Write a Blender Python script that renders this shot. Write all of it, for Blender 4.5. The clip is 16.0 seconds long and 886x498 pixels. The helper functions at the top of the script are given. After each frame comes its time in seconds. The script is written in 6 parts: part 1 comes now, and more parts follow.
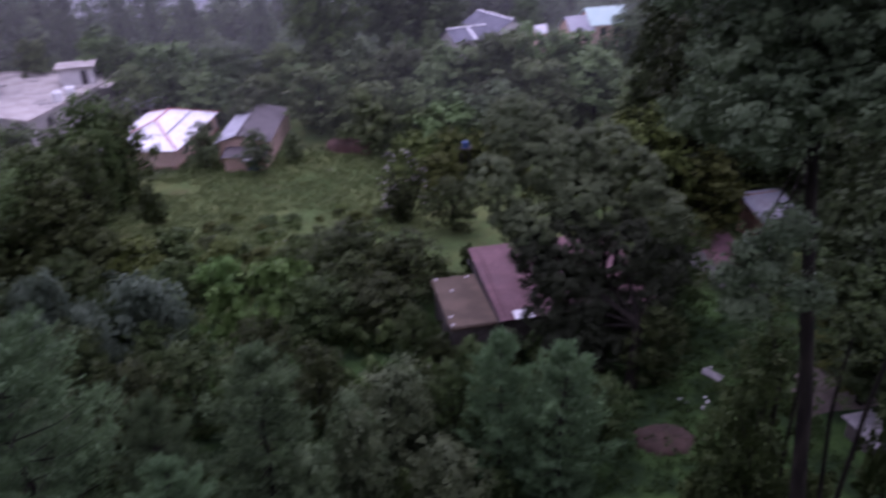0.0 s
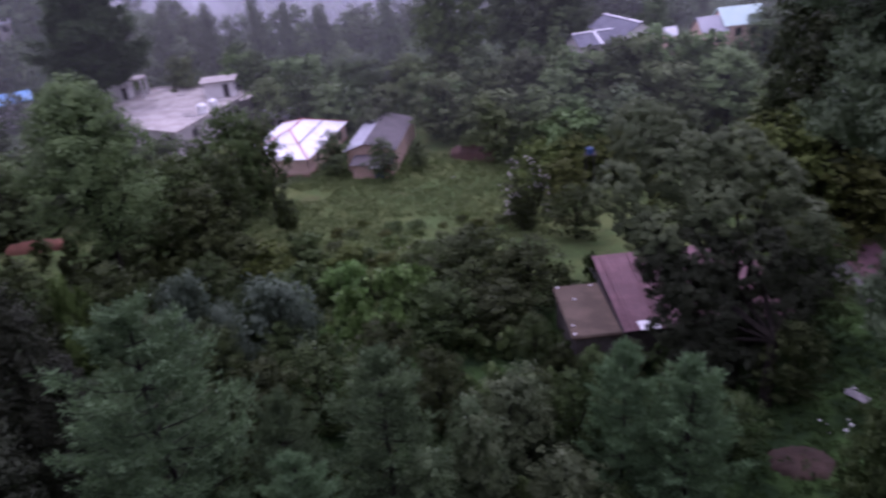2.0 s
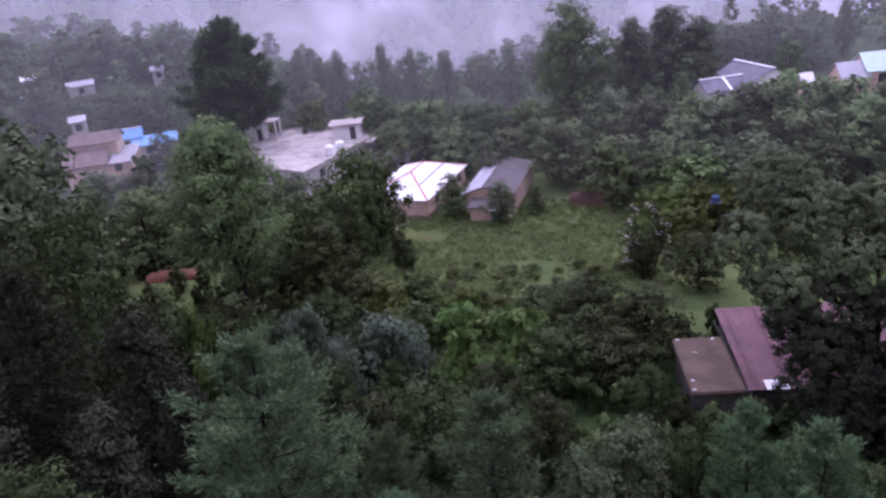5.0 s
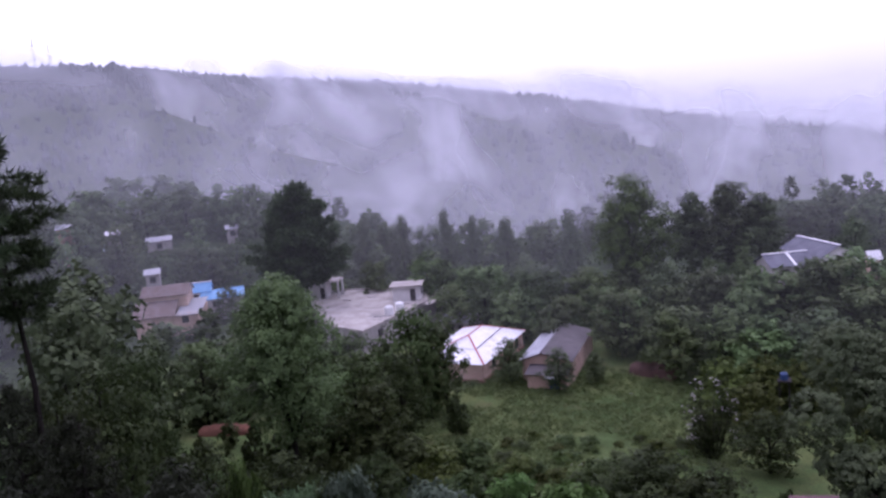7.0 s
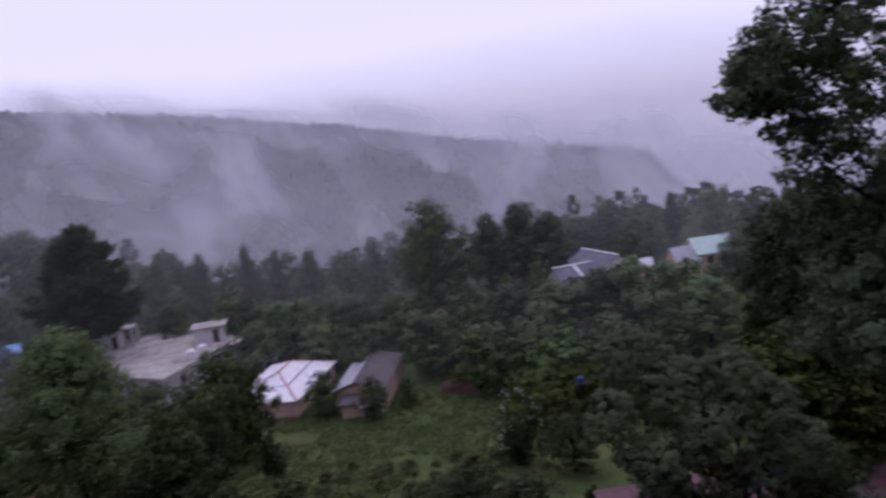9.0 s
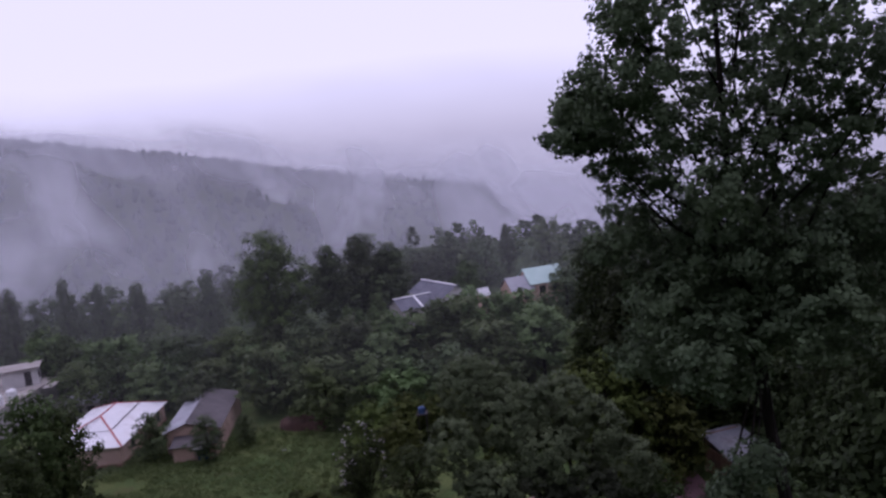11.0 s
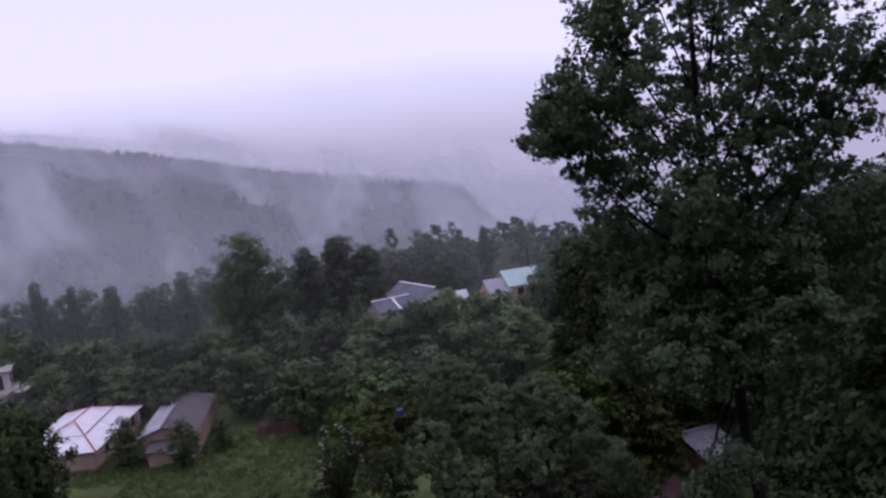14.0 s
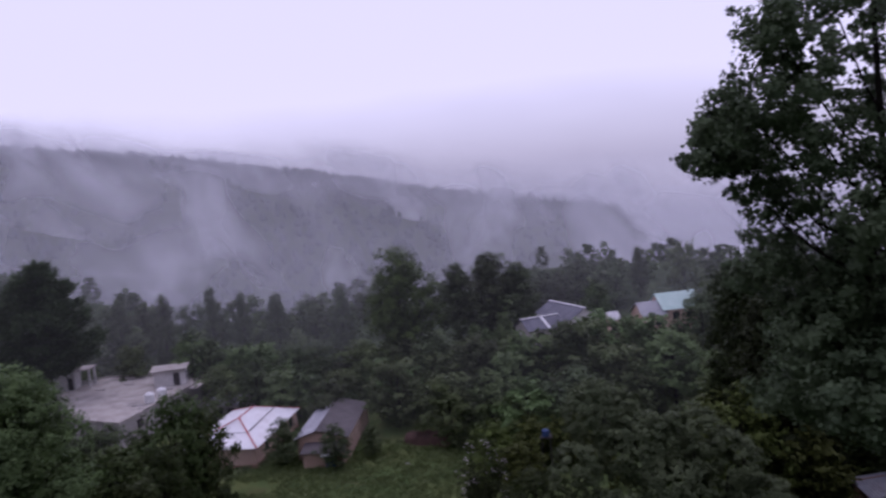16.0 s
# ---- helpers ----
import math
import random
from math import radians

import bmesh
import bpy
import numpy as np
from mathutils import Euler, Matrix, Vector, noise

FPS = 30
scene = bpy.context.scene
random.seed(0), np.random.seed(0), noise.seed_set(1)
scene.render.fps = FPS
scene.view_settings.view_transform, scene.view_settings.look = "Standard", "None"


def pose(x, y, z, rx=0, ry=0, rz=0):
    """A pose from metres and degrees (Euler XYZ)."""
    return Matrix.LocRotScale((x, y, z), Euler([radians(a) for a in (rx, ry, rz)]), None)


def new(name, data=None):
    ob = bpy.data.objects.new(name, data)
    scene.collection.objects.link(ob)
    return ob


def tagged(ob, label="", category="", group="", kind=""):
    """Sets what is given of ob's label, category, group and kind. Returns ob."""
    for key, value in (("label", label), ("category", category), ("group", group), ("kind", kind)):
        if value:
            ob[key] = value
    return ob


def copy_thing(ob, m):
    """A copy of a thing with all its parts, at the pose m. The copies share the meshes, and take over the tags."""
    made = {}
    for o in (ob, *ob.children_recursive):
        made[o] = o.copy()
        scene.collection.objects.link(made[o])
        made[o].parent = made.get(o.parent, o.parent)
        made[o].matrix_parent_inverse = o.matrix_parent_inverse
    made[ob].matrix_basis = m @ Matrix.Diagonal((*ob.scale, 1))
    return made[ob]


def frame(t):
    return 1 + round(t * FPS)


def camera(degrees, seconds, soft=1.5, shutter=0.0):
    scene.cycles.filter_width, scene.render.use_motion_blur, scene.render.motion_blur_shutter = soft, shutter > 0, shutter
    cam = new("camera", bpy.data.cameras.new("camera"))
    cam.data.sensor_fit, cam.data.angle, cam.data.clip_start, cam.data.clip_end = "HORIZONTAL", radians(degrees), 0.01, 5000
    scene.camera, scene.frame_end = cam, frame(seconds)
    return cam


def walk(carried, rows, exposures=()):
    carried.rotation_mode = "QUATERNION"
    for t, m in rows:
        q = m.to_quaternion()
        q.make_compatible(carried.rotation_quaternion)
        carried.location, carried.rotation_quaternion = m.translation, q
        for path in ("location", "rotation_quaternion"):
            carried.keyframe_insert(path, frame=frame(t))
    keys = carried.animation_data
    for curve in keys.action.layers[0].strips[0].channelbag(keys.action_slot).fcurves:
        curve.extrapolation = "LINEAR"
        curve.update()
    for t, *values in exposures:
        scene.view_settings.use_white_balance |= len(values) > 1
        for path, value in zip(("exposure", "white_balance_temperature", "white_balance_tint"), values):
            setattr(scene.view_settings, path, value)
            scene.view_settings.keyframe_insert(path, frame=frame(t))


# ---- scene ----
cam = camera(60.18, 16.0, soft=2.5, shutter=0.8)
PATH = [
    (0.0, pose(0, 0, 33, 62.700, 1.500, -0.000)),
    (0.5, pose(0, 0, 33, 64.142, 0.688, -3.549)),
    (1.0, pose(0, 0, 33, 63.443, 1.200, -1.640)),
    (1.5, pose(0, 0, 33, 63.498, 3.026, 2.711)),
    (2.0, pose(0, 0, 33, 63.694, 4.952, 8.491)),
    (2.5, pose(0, 0, 33, 64.469, 5.350, 11.747)),
    (3.0, pose(0, 0, 33, 65.065, 5.777, 14.212)),
    (5.5, pose(0, 0, 33, 68.160, 6.302, 18.657)),
    (6.0, pose(0, 0, 33, 70.380, 6.523, 20.824)),
    (6.5, pose(0, 0, 33, 78.874, 6.810, 22.741)),
    (7.0, pose(0, 0, 33, 80.490, 5.445, 22.086)),
    (7.5, pose(0, 0, 33, 81.627, 6.092, 22.016)),
    (8.0, pose(0, 0, 33, 81.996, 6.676, 20.102)),
    (8.5, pose(0, 0, 33, 80.786, 6.897, 13.587)),
    (9.0, pose(0, 0, 33, 81.029, 7.027, 6.997)),
    (9.5, pose(0, 0, 33, 81.158, 7.682, 2.778)),
    (10.0, pose(0, 0, 33, 81.782, 7.114, -0.973)),
    (12.5, pose(0, 0, 33, 82.178, 5.180, -6.255)),
    (13.0, pose(0, 0, 33, 81.369, 5.343, -6.690)),
    (13.5, pose(0, 0, 33, 81.788, 5.640, -6.692)),
    (14.0, pose(0, 0, 33, 82.085, 5.407, -6.506)),
    (14.5, pose(0, 0, 33, 82.621, 5.293, -4.659)),
    (15.0, pose(0, 0, 33, 83.214, 5.538, -2.177)),
    (15.5, pose(0, 0, 33, 84.293, 5.407, 1.928)),
    (16.0, pose(0, 0, 33, 84.438, 5.017, 4.911)),
]
EXPOSURES = [(0.0, 0.97, 5750, 40), (3.0, 1.10, 5750, 40), (5.5, 1.30, 5800, 37), (6.5, 1.18, 5800, 33), (7.0, 0.87, 5800, 31), (8.0, 0.38, 5880, 30), (9.0, 0.08, 5920, 29), (12.5, 0.14, 5920, 29), (14.5, 0.12, 5920, 29), (16.0, 0.02, 5920, 29)]
walk(cam, PATH, EXPOSURES)

# ---- world and sun: an overcast evening ----
world = bpy.data.worlds.new("overcast_sky")
scene.world = world
world.use_nodes = True
wn, wl = world.node_tree.nodes, world.node_tree.links
wn.clear()
w_out = wn.new("ShaderNodeOutputWorld")
w_add = wn.new("ShaderNodeAddShader")
w_sky = wn.new("ShaderNodeTexSky")
w_sky.sky_type = "NISHITA"
w_sky.sun_disc = False
w_sky.sun_elevation, w_sky.sun_rotation = radians(68), radians(-15)
w_bg1 = wn.new("ShaderNodeBackground")
w_bg1.inputs["Strength"].default_value = 0.01
w_bg2 = wn.new("ShaderNodeBackground")
w_bg2.inputs["Strength"].default_value = 1.0
w_co = wn.new("ShaderNodeTexCoord")
w_sep = wn.new("ShaderNodeSeparateXYZ")
w_map = wn.new("ShaderNodeMapping")
w_map.inputs["Scale"].default_value = (1.6, 1.6, 4.5)
w_noise = wn.new("ShaderNodeTexNoise")
w_noise.inputs["Scale"].default_value = 1.4
w_noise.inputs["Detail"].default_value = 3.0
w_ma = wn.new("ShaderNodeMath")
w_ma.operation = "MULTIPLY_ADD"
w_ma.inputs[1].default_value, w_ma.inputs[2].default_value = 0.08, -0.04
w_sum = wn.new("ShaderNodeMath")
w_sum.operation = "ADD"
w_ramp = wn.new("ShaderNodeValToRGB")
w_ramp.color_ramp.elements[0].position, w_ramp.color_ramp.elements[0].color = 0.0, (0.41, 0.405, 0.50, 1)
w_ramp.color_ramp.elements[1].position, w_ramp.color_ramp.elements[1].color = 0.11, (0.73, 0.715, 0.85, 1)
wl.new(w_co.outputs["Generated"], w_sep.inputs[0])
wl.new(w_co.outputs["Generated"], w_map.inputs[0])
wl.new(w_map.outputs[0], w_noise.inputs["Vector"])
wl.new(w_noise.outputs[0], w_ma.inputs[0])
wl.new(w_sep.outputs[2], w_sum.inputs[0])
wl.new(w_ma.outputs[0], w_sum.inputs[1])
wl.new(w_sum.outputs[0], w_ramp.inputs[0])
wl.new(w_ramp.outputs[0], w_bg2.inputs["Color"])
wl.new(w_sky.outputs[0], w_bg1.inputs["Color"])
wl.new(w_bg1.outputs[0], w_add.inputs[0])
wl.new(w_bg2.outputs[0], w_add.inputs[1])
wl.new(w_add.outputs[0], w_out.inputs[0])

sun = new("sun", bpy.data.lights.new("sun", "SUN"))
sun.data.energy, sun.data.angle, sun.data.color = 0.5, radians(40), (1.0, 0.97, 0.95)
sun.matrix_world = pose(0, 0, 200, -22, 0, 15)


# ---- materials ----
def material(name):
    m = bpy.data.materials.new(name)
    m.use_nodes = True
    nt = m.node_tree
    return m, nt, nt.nodes["Principled BSDF"], nt.nodes["Material Output"]


def mix_rgb(nt, fac, a, b, blend="MIX"):
    n = nt.nodes.new("ShaderNodeMix")
    n.data_type, n.blend_type = "RGBA", blend
    if isinstance(fac, (int, float)):
        n.inputs[0].default_value = fac
    else:
        nt.links.new(fac, n.inputs[0])
    for i, c in ((6, a), (7, b)):
        if isinstance(c, tuple):
            n.inputs[i].default_value = (*c[:3], 1)
        else:
            nt.links.new(c, n.inputs[i])
    return n.outputs[2]


def noise_tex(nt, scale, detail=4.0, rough=0.55, stretch=(1, 1, 1), coords="Object"):
    co = nt.nodes.new("ShaderNodeTexCoord")
    mp = nt.nodes.new("ShaderNodeMapping")
    mp.inputs["Scale"].default_value = stretch
    nz = nt.nodes.new("ShaderNodeTexNoise")
    nz.inputs["Scale"].default_value, nz.inputs["Detail"].default_value = scale, detail
    nz.inputs["Roughness"].default_value = rough
    nt.links.new(co.outputs[coords], mp.inputs[0])
    nt.links.new(mp.outputs[0], nz.inputs["Vector"])
    return nz.outputs[0]


def span(nt, value, lo, hi, out_lo=0.0, out_hi=1.0):
    n = nt.nodes.new("ShaderNodeMapRange")
    n.interpolation_type = "SMOOTHSTEP"
    nt.links.new(value, n.inputs[0])
    for i, v in enumerate((lo, hi, out_lo, out_hi)):
        n.inputs[1 + i].default_value = v
    return n.outputs[0]


def foliage(name, dark, light, tip=None, gloss=0.55):
    """Leaves: each leaf and each tree differs a little; some light passes through."""
    m, nt, bsdf, out = material(name)
    geo = nt.nodes.new("ShaderNodeNewGeometry")
    info = nt.nodes.new("ShaderNodeObjectInfo")
    c = mix_rgb(nt, span(nt, geo.outputs["Random Per Island"], 0, 1, 0.30, 0.70), dark, light)
    patch = span(nt, noise_tex(nt, 0.7, 3.0), 0.4, 0.65)
    c = mix_rgb(nt, patch, c, tip or light)
    vary = span(nt, info.outputs["Random"], 0, 1, 0.72, 1.22)
    hsv = nt.nodes.new("ShaderNodeHueSaturation")
    nt.links.new(vary, hsv.inputs["Value"])
    nt.links.new(span(nt, info.outputs["Random"], 0, 1, 0.485, 0.515), hsv.inputs["Hue"])
    nt.links.new(c, hsv.inputs["Color"])
    nt.links.new(hsv.outputs[0], bsdf.inputs["Base Color"])
    bsdf.inputs["Roughness"].default_value = gloss
    bsdf.inputs["Specular IOR Level"].default_value = 0.1
    tr = nt.nodes.new("ShaderNodeBsdfTranslucent")
    nt.links.new(hsv.outputs[0], tr.inputs[0])
    mx = nt.nodes.new("ShaderNodeMixShader")
    mx.inputs[0].default_value = 0.25
    nt.links.new(bsdf.outputs[0], mx.inputs[1])
    nt.links.new(tr.outputs[0], mx.inputs[2])
    nt.links.new(mx.outputs[0], out.inputs[0])
    return m


def surface(name, a, b, scale=1.0, fine=14.0, rough=0.85, bump=0.3, metal=0.0, stain=None, stretch=(1, 1, 1), shine=0.3):
    """A worn surface with patches at one scale, grain at another and optional stains."""
    m, nt, bsdf, out = material(name)
    c = mix_rgb(nt, span(nt, noise_tex(nt, scale, 5.0, 0.6, stretch), 0.35, 0.65), a, b)
    grain = noise_tex(nt, fine, 3.0)
    c = mix_rgb(nt, span(nt, grain, 0.3, 0.7, 0.0, 0.5), c, tuple(v * 0.7 for v in a))
    if stain:
        c = mix_rgb(nt, span(nt, noise_tex(nt, scale * 0.45, 6.0, 0.7), 0.52, 0.66, 0.0, 0.8), c, stain)
    nt.links.new(c, bsdf.inputs["Base Color"])
    bsdf.inputs["Roughness"].default_value, bsdf.inputs["Metallic"].default_value = rough, metal
    bsdf.inputs["Specular IOR Level"].default_value = shine
    bp = nt.nodes.new("ShaderNodeBump")
    bp.inputs["Strength"].default_value, bp.inputs["Distance"].default_value = bump, 0.05
    nt.links.new(grain, bp.inputs["Height"])
    nt.links.new(bp.outputs[0], bsdf.inputs["Normal"])
    return m


LEAF_DARK = foliage("leaf_dark", (0.017, 0.027, 0.009), (0.044, 0.062, 0.019))
# darker blades for the yard: the shade of its trees is in the colour
YARD_GRASS = foliage("yard_grass", (0.018, 0.040, 0.012), (0.045, 0.085, 0.024))
LEAF_MID = foliage("leaf_mid", (0.028, 0.044, 0.014), (0.075, 0.103, 0.034))
# leaf_dark taken darker: shade on the tall right-hand trees put into the leaf colour
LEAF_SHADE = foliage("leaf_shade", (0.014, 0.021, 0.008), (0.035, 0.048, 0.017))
LEAF_BRIGHT = foliage("leaf_bright", (0.040, 0.075, 0.017), (0.097, 0.157, 0.042))
LEAF_OLIVE = foliage("leaf_olive", (0.041, 0.056, 0.013), (0.090, 0.113, 0.029))
LEAF_GREY = foliage("leaf_grey_green", (0.039, 0.058, 0.028), (0.098, 0.128, 0.060))
LEAF_SILVER = foliage("leaf_silver", (0.030, 0.045, 0.027), (0.090, 0.115, 0.076))
LEAF_BIG = foliage("leaf_poplar", (0.036, 0.056, 0.028), (0.100, 0.130, 0.068))
NEEDLE_BLUE = foliage("needle_blue_green", (0.020, 0.042, 0.020), (0.126, 0.188, 0.086), (0.098, 0.150, 0.068))
FRESH_LEAF = foliage("leaf_fresh_green", (0.042, 0.072, 0.026), (0.118, 0.172, 0.064))
WILLOW_LEAF = foliage("leaf_willow", (0.046, 0.072, 0.033), (0.145, 0.190, 0.096))
LEAF_BROWN = foliage("leaf_brown_green", (0.017, 0.021, 0.012), (0.042, 0.050, 0.028))
BELT_DARK = foliage("belt_dark", (0.031, 0.044, 0.020), (0.076, 0.100, 0.045))
BELT_MID = foliage("belt_mid", (0.050, 0.074, 0.029), (0.118, 0.158, 0.066))
BELT_BRIGHT = foliage("belt_bright", (0.056, 0.088, 0.030), (0.120, 0.170, 0.065))
PETAL = foliage("white_petal", (0.34, 0.31, 0.31), (0.50, 0.46, 0.47))
NEEDLE_DARK = foliage("needle_dark", (0.022, 0.038, 0.018), (0.060, 0.088, 0.038))
GRASS_BLADE = foliage("grass_blade", (0.075, 0.115, 0.040), (0.160, 0.205, 0.080))
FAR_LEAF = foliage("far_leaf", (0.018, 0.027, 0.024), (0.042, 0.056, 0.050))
BARK = surface("bark", (0.013, 0.011, 0.010), (0.030, 0.025, 0.021), 3.0, 20.0, 0.95, 0.6, stretch=(1, 1, 0.3), shine=0.05)
CONCRETE = surface("roof_concrete", (0.34, 0.305, 0.285), (0.49, 0.445, 0.42), 0.45, 5.0, 0.9, 0.15, stain=(0.20, 0.185, 0.18))
PLASTER = surface("white_plaster", (0.56, 0.54, 0.54), (0.70, 0.67, 0.67), 0.7, 8.0, 0.9, 0.15, stain=(0.38, 0.36, 0.35))
RAW_WALL = surface("bare_cement_wall", (0.30, 0.28, 0.27), (0.40, 0.37, 0.36), 0.6, 6.0, 0.95, 0.3, stain=(0.18, 0.16, 0.15))
PINK_WALL = surface("peach_plaster", (0.56, 0.39, 0.31), (0.68, 0.50, 0.41), 0.8, 7.0, 0.9, 0.2, stain=(0.36, 0.25, 0.20))
BRICK_WALL = surface("weathered_brick", (0.30, 0.16, 0.12), (0.40, 0.24, 0.19), 1.2, 9.0, 0.95, 0.4, stain=(0.20, 0.12, 0.10))
WHITE_TIN = surface("white_tin", (0.74, 0.73, 0.76), (0.84, 0.82, 0.85), 0.5, 5.0, 0.45, 0.05, stain=(0.60, 0.57, 0.58))
GREY_TIN = surface("grey_tin", (0.30, 0.30, 0.34), (0.40, 0.40, 0.44), 0.5, 5.0, 0.45, 0.05, stain=(0.22, 0.20, 0.22))
DARK_TIN = surface("dark_grey_tin", (0.085, 0.074, 0.080), (0.125, 0.108, 0.114), 0.5, 5.0, 0.75, 0.05)
SLATE_TIN = surface("slate_blue_tin", (0.10, 0.10, 0.13), (0.16, 0.16, 0.20), 0.5, 5.0, 0.75, 0.05)
MAROON_TIN = surface("maroon_tin", (0.115, 0.058, 0.068), (0.170, 0.090, 0.100), 0.6, 5.0, 0.75, 0.1, stain=(0.11, 0.06, 0.07))
RUST_TIN = surface("rusty_tin", (0.135, 0.095, 0.090), (0.200, 0.155, 0.150), 0.7, 5.0, 0.8, 0.1, stain=(0.10, 0.062, 0.055))
GREEN_TIN = surface("mint_tin", (0.42, 0.58, 0.54), (0.52, 0.67, 0.63), 0.5, 5.0, 0.4, 0.05, stain=(0.34, 0.46, 0.43))
BLUE_TIN = surface("blue_tin", (0.10, 0.28, 0.55), (0.16, 0.38, 0.66), 0.5, 5.0, 0.4, 0.05, stain=(0.30, 0.45, 0.62))
RED_CAP = surface("red_paint", (0.36, 0.07, 0.07), (0.46, 0.11, 0.10), 1.0, 8.0, 0.5, 0.05)
WHITE_CAP = surface("white_paint", (0.72, 0.71, 0.74), (0.80, 0.79, 0.82), 1.0, 8.0, 0.5, 0.05)
DARK_GAP = surface("dark_wood", (0.030, 0.026, 0.028), (0.055, 0.048, 0.050), 2.0, 12.0, 0.7, 0.1)
BLUE_PAINT = surface("blue_paint", (0.030, 0.060, 0.15), (0.05, 0.09, 0.20), 1.5, 9.0, 0.5, 0.05)
MUD = surface("mud_roof", (0.075, 0.056, 0.042), (0.130, 0.095, 0.072), 0.5, 9.0, 1.0, 0.4, stain=(0.10, 0.075, 0.058))
RED_SOIL = surface("red_soil", (0.125, 0.055, 0.038), (0.180, 0.082, 0.054), 0.8, 7.0, 1.0, 0.5, stain=(0.11, 0.055, 0.038))
BROWN_SOIL = surface("brown_soil", (0.032, 0.021, 0.017), (0.062, 0.038, 0.030), 0.8, 7.0, 1.0, 0.5)
BANK_SOIL = surface("bank_soil", (0.075, 0.044, 0.037), (0.125, 0.072, 0.060), 0.8, 7.0, 1.0, 0.5)
STONE = surface("pale_stone", (0.30, 0.28, 0.28), (0.46, 0.43, 0.43), 1.3, 9.0, 0.95, 0.4)
DARK_STONE = surface("dark_stone_wall", (0.060, 0.052, 0.046), (0.110, 0.096, 0.086), 1.3, 7.0, 0.95, 0.5)
SLAB = surface("weathered_slab", (0.16, 0.15, 0.155), (0.26, 0.245, 0.25), 1.6, 6.0, 0.9, 0.4, stain=(0.09, 0.085, 0.08))
LIME_STONE = surface("whitewashed_stone", (0.52, 0.50, 0.52), (0.68, 0.65, 0.67), 1.3, 9.0, 0.95, 0.4)
PATH_MAT = surface("gravel_path", (0.070, 0.056, 0.048), (0.120, 0.098, 0.088), 0.7, 12.0, 1.0, 0.5)
TANK_WHITE = surface("white_plastic", (0.74, 0.73, 0.74), (0.80, 0.79, 0.80), 1.0, 6.0, 0.4, 0.02)

# glass of far windows
GLASS, _nt, _b, _o = material("window_glass")
_b.inputs["Base Color"].default_value = (0.02, 0.022, 0.028, 1)
_b.inputs["Roughness"].default_value = 0.12

# grassy ground with bare and rank patches
GROUND, _nt, _b, _o = material("meadow_ground")
_c = mix_rgb(_nt, span(_nt, noise_tex(_nt, 0.09, 5.0, 0.6), 0.38, 0.62), (0.054, 0.082, 0.027), (0.130, 0.155, 0.056))
_c = mix_rgb(_nt, span(_nt, noise_tex(_nt, 0.5, 5.0, 0.65), 0.42, 0.64, 0.0, 0.75), _c, (0.085, 0.132, 0.045))
_c = mix_rgb(_nt, span(_nt, noise_tex(_nt, 0.22, 4.0, 0.7), 0.58, 0.70, 0.0, 0.7), _c, (0.115, 0.095, 0.050))
_c = mix_rgb(_nt, span(_nt, noise_tex(_nt, 6.0, 3.0), 0.35, 0.7, 0.0, 0.55), _c, (0.030, 0.045, 0.018))
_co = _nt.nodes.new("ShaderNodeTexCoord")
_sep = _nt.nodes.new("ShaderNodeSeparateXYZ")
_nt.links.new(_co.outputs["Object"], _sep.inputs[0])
# shade of the trees over near slope and yard, painted as a darker green
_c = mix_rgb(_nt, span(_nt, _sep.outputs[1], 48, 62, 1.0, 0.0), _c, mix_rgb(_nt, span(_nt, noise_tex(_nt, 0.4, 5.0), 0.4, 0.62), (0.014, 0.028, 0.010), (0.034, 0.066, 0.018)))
_len = _nt.nodes.new("ShaderNodeVectorMath")
_len.operation = "LENGTH"
_nt.links.new(_co.outputs["Object"], _len.inputs[0])
_c = mix_rgb(_nt, span(_nt, _len.outputs["Value"], 108, 135), _c, mix_rgb(_nt, span(_nt, noise_tex(_nt, 0.3, 5.0), 0.4, 0.6), (0.022, 0.034, 0.016), (0.045, 0.062, 0.028)))
_nt.links.new(_c, _b.inputs["Base Color"])
_b.inputs["Roughness"].default_value = 1.0
_b.inputs["Specular IOR Level"].default_value = 0.1
_bp = _nt.nodes.new("ShaderNodeBump")
_bp.inputs["Strength"].default_value, _bp.inputs["Distance"].default_value = 0.8, 0.25
_nt.links.new(noise_tex(_nt, 2.5, 5.0, 0.7), _bp.inputs["Height"])
_nt.links.new(_bp.outputs[0], _b.inputs["Normal"])


